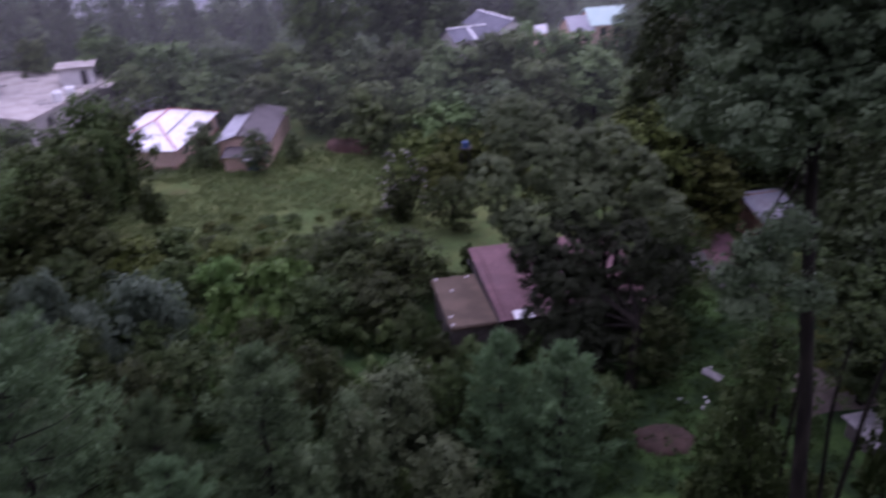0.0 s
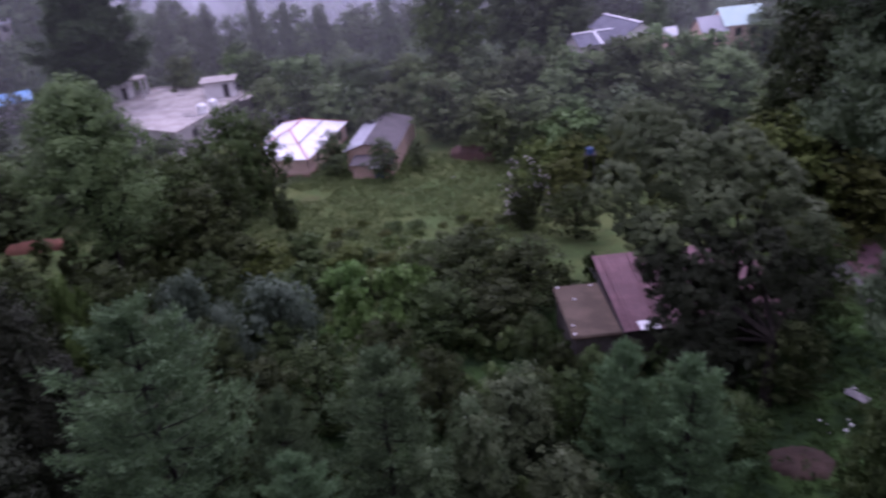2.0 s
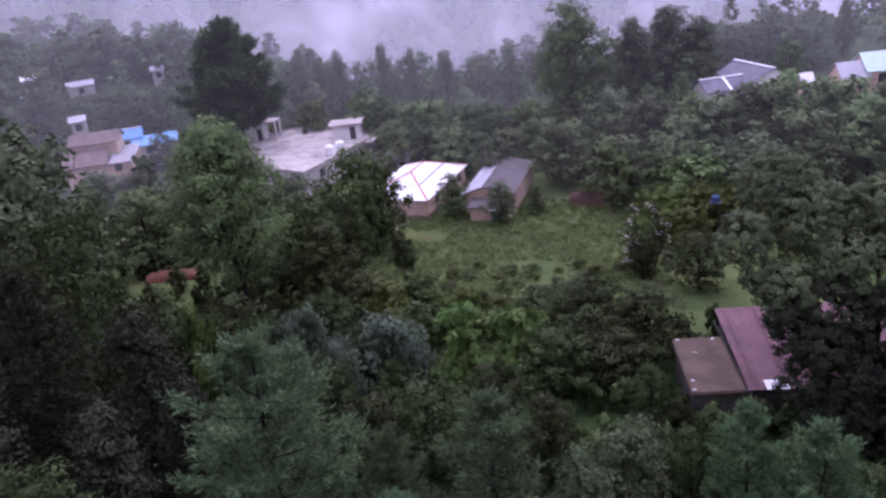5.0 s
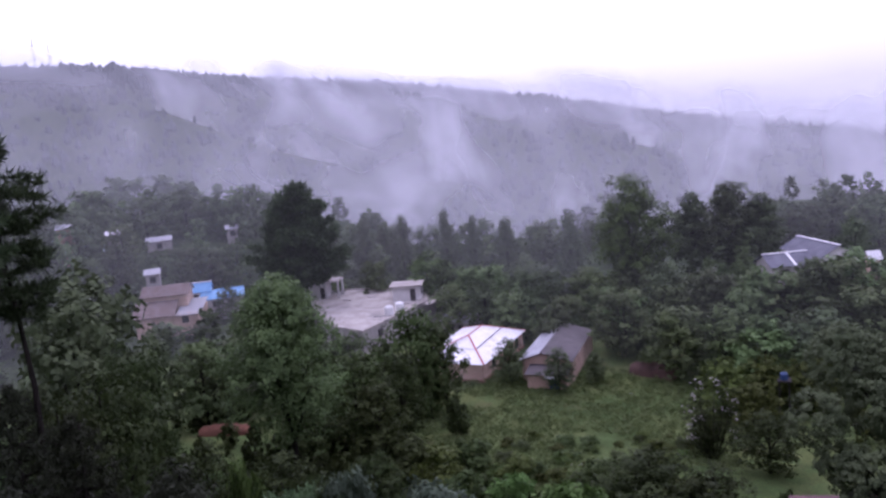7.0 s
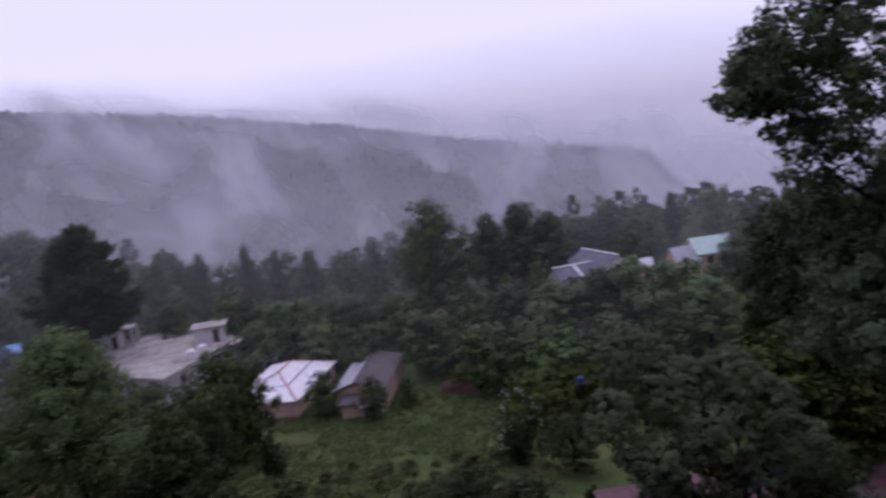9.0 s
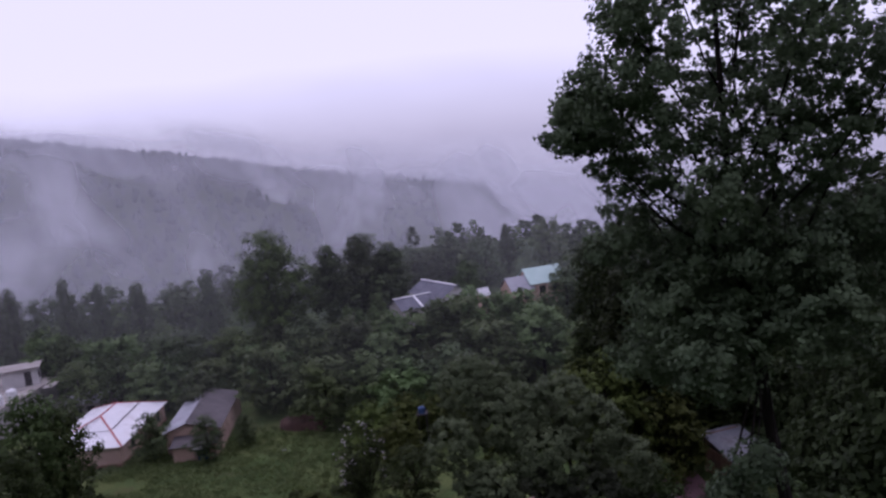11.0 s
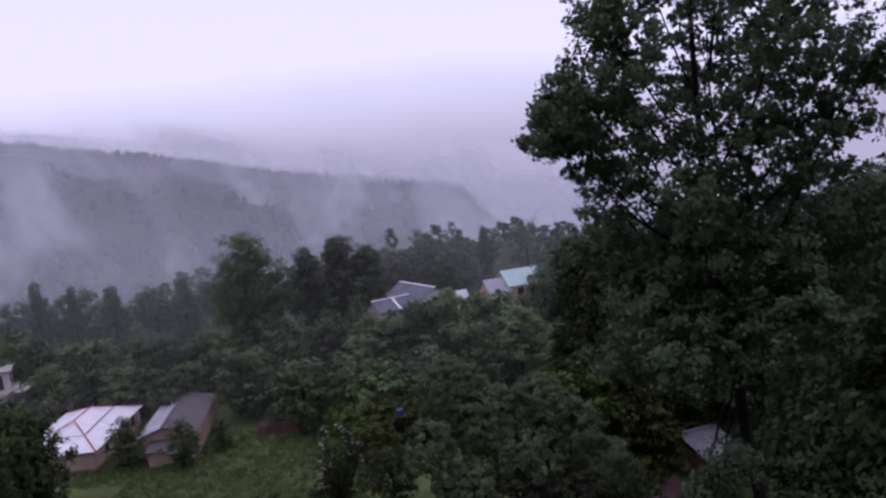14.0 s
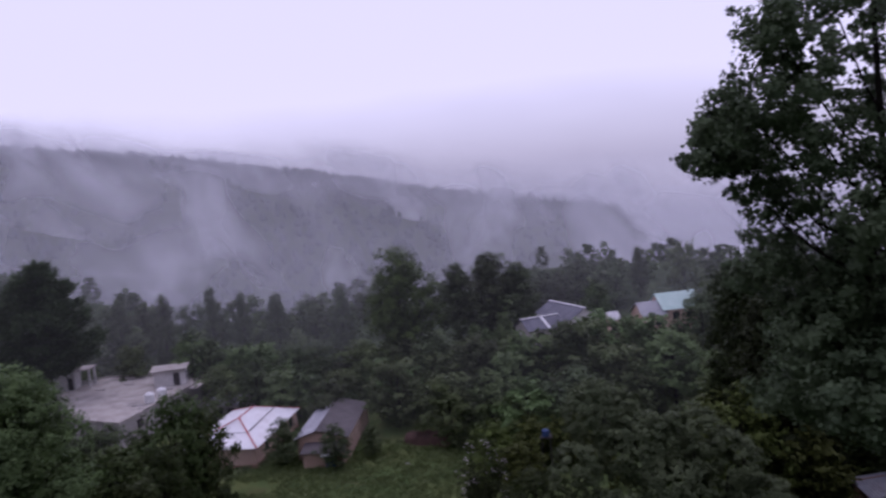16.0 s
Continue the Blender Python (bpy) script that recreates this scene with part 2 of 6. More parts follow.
def mist(name, base, wisps, scale, top, fade, foot=0.0, floor=-400.0, seed=0.0, lean=0.35, left=-4000.0, right=4000.0, tint=(0.80, 0.797, 0.862)):
    """Drifting mist: a thin veil that scatters the sky's light, denser in streaks."""
    m, nt, bsdf, out = material(name)
    nt.nodes.remove(bsdf)
    co = nt.nodes.new("ShaderNodeTexCoord")
    mp = nt.nodes.new("ShaderNodeMapping")
    mp.vector_type = "TEXTURE"
    mp.inputs["Location"].default_value = (seed * scale, 0, seed * scale)
    mp.inputs["Rotation"].default_value = (0, lean, 0)
    mp.inputs["Scale"].default_value = (scale * 1.6, scale * 40, scale)
    nz = nt.nodes.new("ShaderNodeTexNoise")
    nz.inputs["Scale"].default_value, nz.inputs["Detail"].default_value = 1.0, 2.6
    nz.inputs["Roughness"].default_value, nz.inputs["Distortion"].default_value = 0.5, 0.35
    nt.links.new(co.outputs["Object"], mp.inputs[0])
    nt.links.new(mp.outputs[0], nz.inputs["Vector"])
    streak = span(nt, nz.outputs[0], 0.46, 0.80, 0.0, wisps)
    add = nt.nodes.new("ShaderNodeMath")
    add.operation = "ADD"
    add.inputs[1].default_value = base
    nt.links.new(streak, add.inputs[0])
    sep = nt.nodes.new("ShaderNodeSeparateXYZ")
    nt.links.new(co.outputs["Object"], sep.inputs[0])
    edge = nt.nodes.new("ShaderNodeMath")
    edge.operation = "MULTIPLY_ADD"
    edge.inputs[1].default_value = -fade * 2.2
    nt.links.new(nz.outputs[0], edge.inputs[0])
    tilt = nt.nodes.new("ShaderNodeMath")
    tilt.operation = "MULTIPLY_ADD"
    tilt.inputs[1].default_value = 0.155
    nt.links.new(sep.outputs[0], tilt.inputs[0])
    nt.links.new(sep.outputs[2], tilt.inputs[2])
    nt.links.new(tilt.outputs[0], edge.inputs[2])
    high = span(nt, edge.outputs[0], top - fade * 2.5, top - fade * 1.0, 1.0, 0.0)
    cut = span(nt, tilt.outputs[0], top - fade * 1.0, top, 1.0, 0.0)
    low = span(nt, sep.outputs[2], floor, floor + 25, 0.0, 1.0)
    deep = nt.nodes.new("ShaderNodeMath")
    deep.operation = "ADD"
    deep.use_clamp = True
    nt.links.new(add.outputs[0], deep.inputs[0])
    nt.links.new(span(nt, tilt.outputs[0], -30, 16, foot, 0.0), deep.inputs[1])
    val = deep.outputs[0]
    side = span(nt, sep.outputs[0], left, left + 170, 0.0, 1.0)
    far_side = span(nt, sep.outputs[0], right - 170, right, 1.0, 0.0)
    for f in (high, cut, low, side, far_side):
        mu = nt.nodes.new("ShaderNodeMath")
        mu.operation = "MULTIPLY"
        mu.use_clamp = True
        nt.links.new(val, mu.inputs[0])
        nt.links.new(f, mu.inputs[1])
        val = mu.outputs[0]
    df = nt.nodes.new("ShaderNodeBsdfDiffuse")
    tl = nt.nodes.new("ShaderNodeBsdfTranslucent")
    for n in (df, tl):
        n.inputs[0].default_value = (*tint, 1)
    half = nt.nodes.new("ShaderNodeMixShader")
    half.inputs[0].default_value = 0.5
    nt.links.new(df.outputs[0], half.inputs[1])
    nt.links.new(tl.outputs[0], half.inputs[2])
    tp = nt.nodes.new("ShaderNodeBsdfTransparent")
    mx = nt.nodes.new("ShaderNodeMixShader")
    nt.links.new(val, mx.inputs[0])
    nt.links.new(tp.outputs[0], mx.inputs[1])
    nt.links.new(half.outputs[0], mx.inputs[2])
    nt.links.new(mx.outputs[0], out.inputs[0])
    return m


# ---- the land ----
def smooth(v, lo, hi):
    s = min(1.0, max(0.0, (v - lo) / (hi - lo)))
    return s * s * (3 - 2 * s)


def lerp_table(v, table):
    if v <= table[0][0]:
        return table[0][1]
    for (a, za), (b, zb) in zip(table, table[1:]):
        if v <= b:
            return za + (zb - za) * smooth(v, a, b) if b - a > 60 else za + (zb - za) * (v - a) / (b - a)
    return table[-1][1]


RIDGE = [(-180, 60), (-90, 120), (-60, 150), (-51, 137), (-44.4, 134), (-39, 115), (-26, 84), (-14.7, 45), (-5.7, 6), (7.5, -36), (10.5, -100), (18, -150), (60, -150), (180, 60)]


def ground(x, y):
    """Height of the land: a hillside under the viewer, an unseen rise added behind to block sky, a shelf with fields
    and houses, a valley and a wooded ridge beyond.
    """
    d = math.hypot(x, y)
    s = y * 1.08
    if s < 30:
        z = 5 + (30 - s) * 0.5 + (30 - max(s, 0)) ** 2 * 0.0122
        z = min(z, 38 - 0.05 * max(0.0, 60 + s))
        # added rise out of view: keeps low sky off the sides facing the viewer
        z += 110.0 * smooth(-s, 8, 190)
    else:
        z = max(0.0, 5 * (80 - s) / 50)
    z += 6.0 * smooth(y, 88, 112) * smooth(x, -22, 0) + 8.0 * smooth(-x, 105, 150) * smooth(y, 110, 150) + 11.0 * smooth(-x, 84, 112) * smooth(d, 152, 167)
    if d > 200:
        az = math.degrees(math.atan2(x, y))
        crest = lerp_table(az, RIDGE)
        z += (-150 - z) * smooth(d, 200, 400)
        z += (crest + 150) * smooth(d, 560, 1080)
        z -= (crest + 1100) * smooth(d, 1130, 2300)
    return z


def mesh_of(name, verts, faces, mat, flat=True):
    me = bpy.data.meshes.new(name)
    me.from_pydata(verts, [], faces)
    me.materials.append(mat)
    if not flat:
        me.polygons.foreach_set("use_smooth", [True] * len(me.polygons))
    me.update()
    return me


def build_ground():
    radii = [i * 1.5 for i in range(1, 80)] + [120 + i * 5 for i in range(0, 22)] + [230 + i * 14 for i in range(0, 66)] + [1180, 1300, 1500, 1800, 2200, 2800, 3600, 4600]
    n_az = 300
    verts, faces = [(0, 0, ground(0, 0))], []
    for r in radii:
        for k in range(n_az):
            a = 2 * math.pi * k / n_az
            x, y = r * math.sin(a), r * math.cos(a)
            rough = 0.35 * noise.noise((x * 0.15, y * 0.15, 0)) + (6.0 * noise.noise((x * 0.012, y * 0.012, 3)) if r > 520 else 0.0)
            verts.append((x, y, ground(x, y) + rough * (0.3 if r < 120 else 1.0)))
    for k in range(n_az):
        faces.append((0, 1 + (k + 1) % n_az, 1 + k))
    for i in range(len(radii) - 1):
        p, q = 1 + i * n_az, 1 + (i + 1) * n_az
        for k in range(n_az):
            j = (k + 1) % n_az
            faces.append((p + k, p + j, q + j, q + k))
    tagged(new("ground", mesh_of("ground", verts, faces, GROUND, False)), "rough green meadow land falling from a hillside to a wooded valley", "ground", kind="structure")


build_ground()


def build_far_forest():
    rng = random.Random(5)
    verts, faces = [], []

    def far_tree(x, y, z, h, w):
        b = len(verts)
        n, rings = 5, ((0.0, 0.6), (0.36, 1.0), (0.75, 0.55))
        for f, r in rings:
            for k in range(n):
                a = 2 * math.pi * (k + rng.random() * 0.7) / n
                rr = w * 0.5 * r * rng.uniform(0.6, 1.3)
                verts.append((x + rr * math.cos(a), y + rr * math.sin(a), z + h * f * rng.uniform(0.93, 1.07)))
        verts.append((x, y, z + h))
        for i in range(len(rings) - 1):
            for k in range(n):
                j = (k + 1) % n
                faces.append((b + i * n + k, b + i * n + j, b + (i + 1) * n + j, b + (i + 1) * n + k))
        for k in range(n):
            faces.append((b + 2 * n + k, b + 2 * n + (k + 1) % n, b + 3 * n))

    for _ in range(520):
        az, d = radians(rng.uniform(-62, 11)), rng.uniform(1055, 1100)
        x, y = d * math.sin(az), d * math.cos(az)
        h = rng.uniform(6, 13) * (1.25 if noise.noise((az * 60, 0, 5)) > 0.1 else 0.75)
        far_tree(x, y, ground(x, y) - 2, h, h * rng.uniform(0.4, 0.7))
    for _ in range(10000):
        az = radians(rng.uniform(-62, 24))
        d = rng.choice((rng.uniform(600, 1130), rng.uniform(980, 1100)))
        x, y = d * math.sin(az), d * math.cos(az)
        h = rng.uniform(8, 14) * (1.3 if rng.random() < 0.15 else 1.0)
        far_tree(x, y, ground(x, y) - 3, h, h * rng.uniform(0.5, 0.9))
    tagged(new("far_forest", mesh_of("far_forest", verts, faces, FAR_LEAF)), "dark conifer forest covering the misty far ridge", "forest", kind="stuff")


build_far_forest()


def build_mist(name, radius, z_low, z_high, mat, label):
    verts, faces, n, rows = [], [], 60, 6
    for k in range(n + 1):
        az = radians(-80 + 130 * k / n)
        r = radius * (1 + 0.05 * math.sin(k * 0.4 + radius))
        for i in range(rows + 1):
            verts.append((r * math.sin(az), r * math.cos(az), z_low + (z_high - z_low) * i / rows))
    for k in range(n):
        for i in range(rows):
            a = k * (rows + 1) + i
            faces.append((a, a + rows + 1, a + rows + 2, a + 1))
    tagged(new(name, mesh_of(name, verts, faces, mat, False)), label, "mist", kind="stuff")


NEAR_TINT = (0.80, 0.80, 0.82)
build_mist("valley_mist", 90, -5, 60, mist("mist_near", 0.035, 0.02, 25, 38, 9, seed=6, tint=NEAR_TINT), "faint grey evening haze in front of the village trees")
build_mist("valley_mist", 131, -5, 60, mist("mist_a", 0.085, 0.04, 25, 38, 9, seed=3, tint=NEAR_TINT), "thin grey evening haze over the trees")
build_mist("valley_mist", 205, -40, 90, mist("mist_b", 0.13, 0.06, 30, 38, 10, seed=8), "thin grey evening haze behind the tree line")
build_mist("valley_mist", 330, -170, 130, mist("mist_c", 0.08, 0.44, 26, 34, 14, foot=0.16, seed=1, lean=1.15, left=-330.0), "pale mist rising in wisps from the valley")
build_mist("valley_mist", 560, -170, 190, mist("mist_d", 0.13, 0.66, 52, 50, 20, foot=0.08, seed=5, lean=1.0, left=-480.0), "pale mist drifting in streaks over the wooded slope")
build_mist("valley_mist", 900, -170, 260, mist("mist_e", 0.16, 0.70, 80, 66, 40, seed=9, lean=0.7, left=-1100.0), "low cloud trailing along the ridge")
build_mist("valley_mist", 985, 0, 200, mist("mist_g", 0.42, 0.4, 60, 36, 8, floor=12.0, seed=2, lean=0.8, left=-600.0, right=-170.0), "cloud spilling over a stretch of the ridge")
build_mist("valley_mist", 1010, -400, 60, mist("mist_f", 0.85, 0.0, 90, 46, 55, seed=4, lean=1.0, left=-110.0), "thick cloud closing the end of the ridge")


# ---- trees ----
def leaf_mesh(name, clumps, per, length, width, mat, seed, up=0.75, droop=0.0):
    """Many small leaves in clumps (x, y, z, radius)."""
    rng = np.random.default_rng(seed)
    c = np.repeat(np.array(clumps), per, axis=0)
    n = len(c)
    v = rng.normal(size=(n, 3))
    v /= np.linalg.norm(v, axis=1)[:, None]
    pos = c[:, :3] + v * (c[:, 3] * rng.random(n) ** 0.45)[:, None] * np.array([1, 1, 0.75])
    nor = rng.normal(size=(n, 3)) * 0.6 + v * 0.4
    if c.shape[1] > 4:
        nor += c[:, 4:7] * 1.5
    nor[:, 2] += up
    nor /= np.linalg.norm(nor, axis=1)[:, None]
    t = np.cross(nor, rng.normal(size=(n, 3)))
    t[:, 2] -= droop
    t /= np.linalg.norm(t, axis=1)[:, None]
    b = np.cross(nor, t)
    size = rng.uniform(0.65, 1.35, n)[:, None]
    t, b = t * size * length * 0.5, b * size * width * 0.5
    quad = np.stack([pos - t, pos + b, pos + t, pos - b], 1).reshape(-1, 3)
    me = bpy.data.meshes.new(name)
    me.vertices.add(4 * n)
    me.vertices.foreach_set("co", quad.astype(np.float32).ravel())
    me.loops.add(4 * n)
    me.loops.foreach_set("vertex_index", np.arange(4 * n, dtype=np.int32))
    me.polygons.add(n)
    me.polygons.foreach_set("loop_start", np.arange(0, 4 * n, 4, dtype=np.int32))
    me.materials.append(mat)
    me.update(calc_edges=True)
    return me


def limb(verts, faces, points, r0, r1, sides=7):
    """A tapered limb along points."""
    base = len(verts)
    pts = [Vector(p) for p in points]
    for i, p in enumerate(pts):
        d = (pts[min(i + 1, len(pts) - 1)] - pts[max(i - 1, 0)]).normalized()
        u = d.orthogonal().normalized()
        w = d.cross(u)
        r = r0 + (r1 - r0) * i / (len(pts) - 1)
        for k in range(sides):
            a = 2 * math.pi * k / sides
            verts.append(tuple(p + (u * math.cos(a) + w * math.sin(a)) * r * (1 + 0.12 * math.sin(3 * k + i))))
    for i in range(len(pts) - 1):
        for k in range(sides):
            j = (k + 1) % sides
            faces.append((base + i * sides + k, base + i * sides + j, base + (i + 1) * sides + j, base + (i + 1) * sides + k))


def lobes_crown(rng, h, w, base, lobes, count, clump, squash=1.0, pointed=0.0):
    """Clumps over the skin of several overlapping lobes, so that the outline is uneven."""
    centres = []
    for i in range(lobes):
        f = (i + 0.5) / lobes
        z = h * (base + (1 - base) * (0.12 + 0.74 * f))
        spread = math.sin(math.pi * (0.18 + 0.72 * f)) ** 0.7 * (1 - pointed * f)
        a = i * 2.4 + rng.uniform(-0.5, 0.5)
        r = w * 0.5 * spread
        size = max(w * 0.12, min(r * 0.8, w * 0.5 * rng.uniform(0.34, 0.52)))
        off = max(0.0, r - size) * rng.uniform(0.6, 1.08)
        centres.append((off * math.cos(a), off * math.sin(a), z, size))
    out = []
    for i in range(count):
        x, y, z, r = centres[i % lobes]
        v = Vector((rng.gauss(0, 1), rng.gauss(0, 1), rng.gauss(0.15, 1))).normalized()
        q = r * rng.uniform(0.6, 1.0)
        out.append((x + v.x * q, y + v.y * q, max(h * base * 0.8, min(h * 0.985, z + v.z * q * squash)), clump * rng.uniform(0.7, 1.3), v.x, v.y, v.z))
    return out, centres


def finish_tree(name, trunk, crown):
    root = new(name)
    for part_name, me in (("trunk", trunk), ("crown", crown)):
        if me:
            ob = new(part_name, me)
            ob.parent = root
    return root


def broadleaf(seed, h, w, mat, count, per, leaf, base=0.16, lobes=9, clump=None, pointed=0.0, squash=0.85, trunk_r=None, droop=0.0):
    rng = random.Random(seed)
    clump = clump or w * 0.085
    clumps, centres = lobes_crown(rng, h, w, base, lobes, count, clump, squash, pointed)
    verts, faces = [], []
    r = trunk_r or h * 0.018
    lean = (rng.uniform(-0.03, 0.03) * h, rng.uniform(-0.03, 0.03) * h)
    limb(verts, faces, [(0, 0, -0.6), (lean[0] * 0.2, lean[1] * 0.2, h * 0.2), (lean[0] * 0.6, lean[1] * 0.6, h * 0.5), (lean[0], lean[1], h * 0.85)], r, r * 0.25)
    for x, y, z, q in centres[::2]:
        s = max(h * 0.12, z * 0.55)
        limb(verts, faces, [(lean[0] * 0.4, lean[1] * 0.4, s), (x * 0.5, y * 0.5, (s + z) * 0.5), (x, y, z)], r * 0.45, r * 0.12, 5)
    crown = leaf_mesh("crown", clumps, per, leaf, leaf * 0.62, mat, seed, droop=droop)
    return finish_tree("broadleaf_tree", mesh_of("trunk", verts, faces, BARK, False), crown)


def pine(seed, h, w, mat, tiers, per_branch, per, needle, thin, base=0.35, plume=False, tuft=0.5):
    """A conifer: whorls of boughs that end in tufts of needles."""
    rng = random.Random(seed)
    verts, faces, clumps = [], [], []
    r = h * 0.016
    bend = [(rng.uniform(-0.01, 0.01) * h * i, rng.uniform(-0.01, 0.01) * h * i) for i in range(5)]
    spine = [(bend[i][0], bend[i][1], -0.5 + (h * 0.97 + 0.5) * i / 4) for i in range(5)]
    limb(verts, faces, spine, r, r * 0.2)
    for i in range(tiers):
        f = i / (tiers - 1)
        z = h * (base + (0.95 - base) * f)
        reach = w * 0.5 * ((1 - f) ** (0.75 if plume else 0.5 if base < 0.2 else 0.42) * 0.92 + 0.08) * (1.0 if plume else min(1.0, 0.6 + f * 1.6))
        k_n = max(3, int(per_branch * (1 - 0.4 * f)))
        for k in range(k_n):
            a = 2 * math.pi * (k + rng.random()) / k_n + i
            ln = reach * rng.uniform(0.65, 1.12)
            rise = (0.45 if plume else 0.18) * ln + rng.uniform(-0.06, 0.06) * h * 0.4
            tip = (ln * math.cos(a), ln * math.sin(a), min(h, z + rise))
            limb(verts, faces, [(0, 0, z), (tip[0] * 0.55, tip[1] * 0.55, z + rise * 0.35), tip], r * 0.3, r * 0.08, 4)
            for s in (0.45, 0.7, 0.88, 1.0):
                if ln * s > w * 0.03:
                    side = ln * 0.16
                    clumps.append((tip[0] * s + rng.uniform(-side, side), tip[1] * s + rng.uniform(-side, side), z + (tip[2] - z) * s + rng.uniform(-0.2, 0.3) * tuft, tuft * rng.uniform(0.6, 1.2)))
    for _ in range(4):
        clumps.append((rng.uniform(-0.2, 0.2) * tuft, rng.uniform(-0.2, 0.2) * tuft, h * rng.uniform(0.94, 1.0), tuft * 0.6))
    crown = leaf_mesh("crown", clumps, per, needle, thin, mat, seed, up=0.1)
    return finish_tree("pine_tree", mesh_of("trunk", verts, faces, BARK, False), crown)


def needle_mesh(name, plumes, per, needle, thin, mat, seed, spread=0.55):
    """Needles along shoots (x, y, z, direction, length), pointing outwards along each shoot."""
    rng = np.random.default_rng(seed)
    c = np.repeat(np.array(plumes), per, axis=0)
    n = len(c)
    axis = c[:, 3:6] / np.linalg.norm(c[:, 3:6], axis=1)[:, None]
    t = axis * 0.9 + rng.normal(size=(n, 3)) * spread
    t /= np.linalg.norm(t, axis=1)[:, None]
    base = c[:, :3] + axis * (c[:, 6] * rng.uniform(-0.5, 0.6, n))[:, None] + rng.normal(size=(n, 3)) * (c[:, 6] * 0.13)[:, None]
    b = np.cross(t, rng.normal(size=(n, 3)) * 0.9 + np.array([0, 0, 0.8]))
    b /= np.linalg.norm(b, axis=1)[:, None]
    size = rng.uniform(0.6, 1.3, n)[:, None]
    t, b = t * size * needle, b * size * thin * 0.5
    quad = np.stack([base, base + t * 0.5 + b, base + t, base + t * 0.5 - b], 1).reshape(-1, 3)
    me = bpy.data.meshes.new(name)
    me.vertices.add(4 * n)
    me.vertices.foreach_set("co", quad.astype(np.float32).ravel())
    me.loops.add(4 * n)
    me.loops.foreach_set("vertex_index", np.arange(4 * n, dtype=np.int32))
    me.polygons.add(n)
    me.polygons.foreach_set("loop_start", np.arange(0, 4 * n, 4, dtype=np.int32))
    me.materials.append(mat)
    me.update(calc_edges=True)
    return me


def bough_tree(seed, h, w, mat, tiers, boughs, shoots, per, needle, thin, base, rise, taper, shoot, trunk_r=None, name="pine_tree", spread=0.55):
    """A tree of separate boughs: each carries side shoots that end in plumes, with dark gaps between them."""
    rng = random.Random(seed)
    verts, faces, plumes = [], [], []
    r = trunk_r or h * 0.014
    spine = [(rng.uniform(-0.012, 0.012) * h * (i > 0), rng.uniform(-0.012, 0.012) * h * (i > 0), -0.5 + (h * 0.97 + 0.5) * i / 5) for i in range(6)]
    limb(verts, faces, spine, r, r * 0.15)
    for i in range(tiers):
        f = i / (tiers - 1)
        z = h * (base + (0.94 - base) * f)
        reach = w * 0.5 * ((1 - f) ** taper * 0.9 + 0.1) * min(1.0, 0.62 + 1.9 * f)
        for k in range(max(3, round(boughs * (1 - 0.45 * f)))):
            a = 2.4 * k + i * 1.1 + rng.uniform(-0.5, 0.5)
            ln = reach * rng.uniform(0.55, 1.18)
            up = rise * ln * rng.uniform(0.5, 1.3) + rng.uniform(-0.02, 0.02) * h
            d = Vector((math.cos(a), math.sin(a), 0))
            side = Vector((-d.y, d.x, 0))
            root = Vector((0, 0, z))

            def along(s):
                return root + d * ln * s + Vector((0, 0, up * s * s))

            limb(verts, faces, [along(0), along(0.5), along(1)], r * 0.22, r * 0.05, 4)
            for q in range(shoots):
                s = 0.35 + 0.65 * (q + 0.5) / shoots
                p = along(s)
                for sg in (-1, 1):
                    o = side * sg * ln * 0.34 * (1.12 - s) * rng.uniform(0.5, 1.3)
                    v = d * 0.8 + side * sg * 0.6 + Vector((0, 0, 0.25 + rise * 0.8 + rng.uniform(-0.2, 0.2)))
                    plumes.append((*(p + o), *v, shoot * rng.uniform(0.7, 1.25)))
            plumes.append((*along(1), *(d + Vector((0, 0, 0.3 + rise))), shoot * 1.2))
    for _ in range(7):
        plumes.append((rng.gauss(0, 0.15) * shoot, rng.gauss(0, 0.15) * shoot, h * rng.uniform(0.92, 0.98), rng.gauss(0, 0.4), rng.gauss(0, 0.4), 1.0, shoot))
    return finish_tree(name, mesh_of("trunk", verts, faces, BARK, False), needle_mesh("crown", plumes, per, needle, thin, mat, seed, spread))


def shrub(seed, h, w, mat, count, per, leaf):
    rng = random.Random(seed)
    clumps, _ = lobes_crown(rng, h, w, 0.05, 6, count, w * 0.11, 0.8)
    verts, faces = [], []
    for k in range(5):
        a = k * 1.26
        limb(verts, faces, [(0.05 * w * math.cos(a), 0.05 * w * math.sin(a), -0.3), (0.25 * w * math.cos(a), 0.25 * w * math.sin(a), h * 0.6)], w * 0.015, w * 0.005, 5)
    root = new("shrub")
    for n, me in (("stem", mesh_of("stem", verts, faces, BARK, False)), ("foliage", leaf_mesh("foliage", clumps, per, leaf, leaf * 0.6, mat, seed))):
        new(n, me).parent = root
    return root


# one of each kind: the root, its height and its width
KINDS = {}


def kind(key, root, h, w, label, category="tree"):
    tagged(root, label, category)
    KINDS[key] = [root, h, w, False]


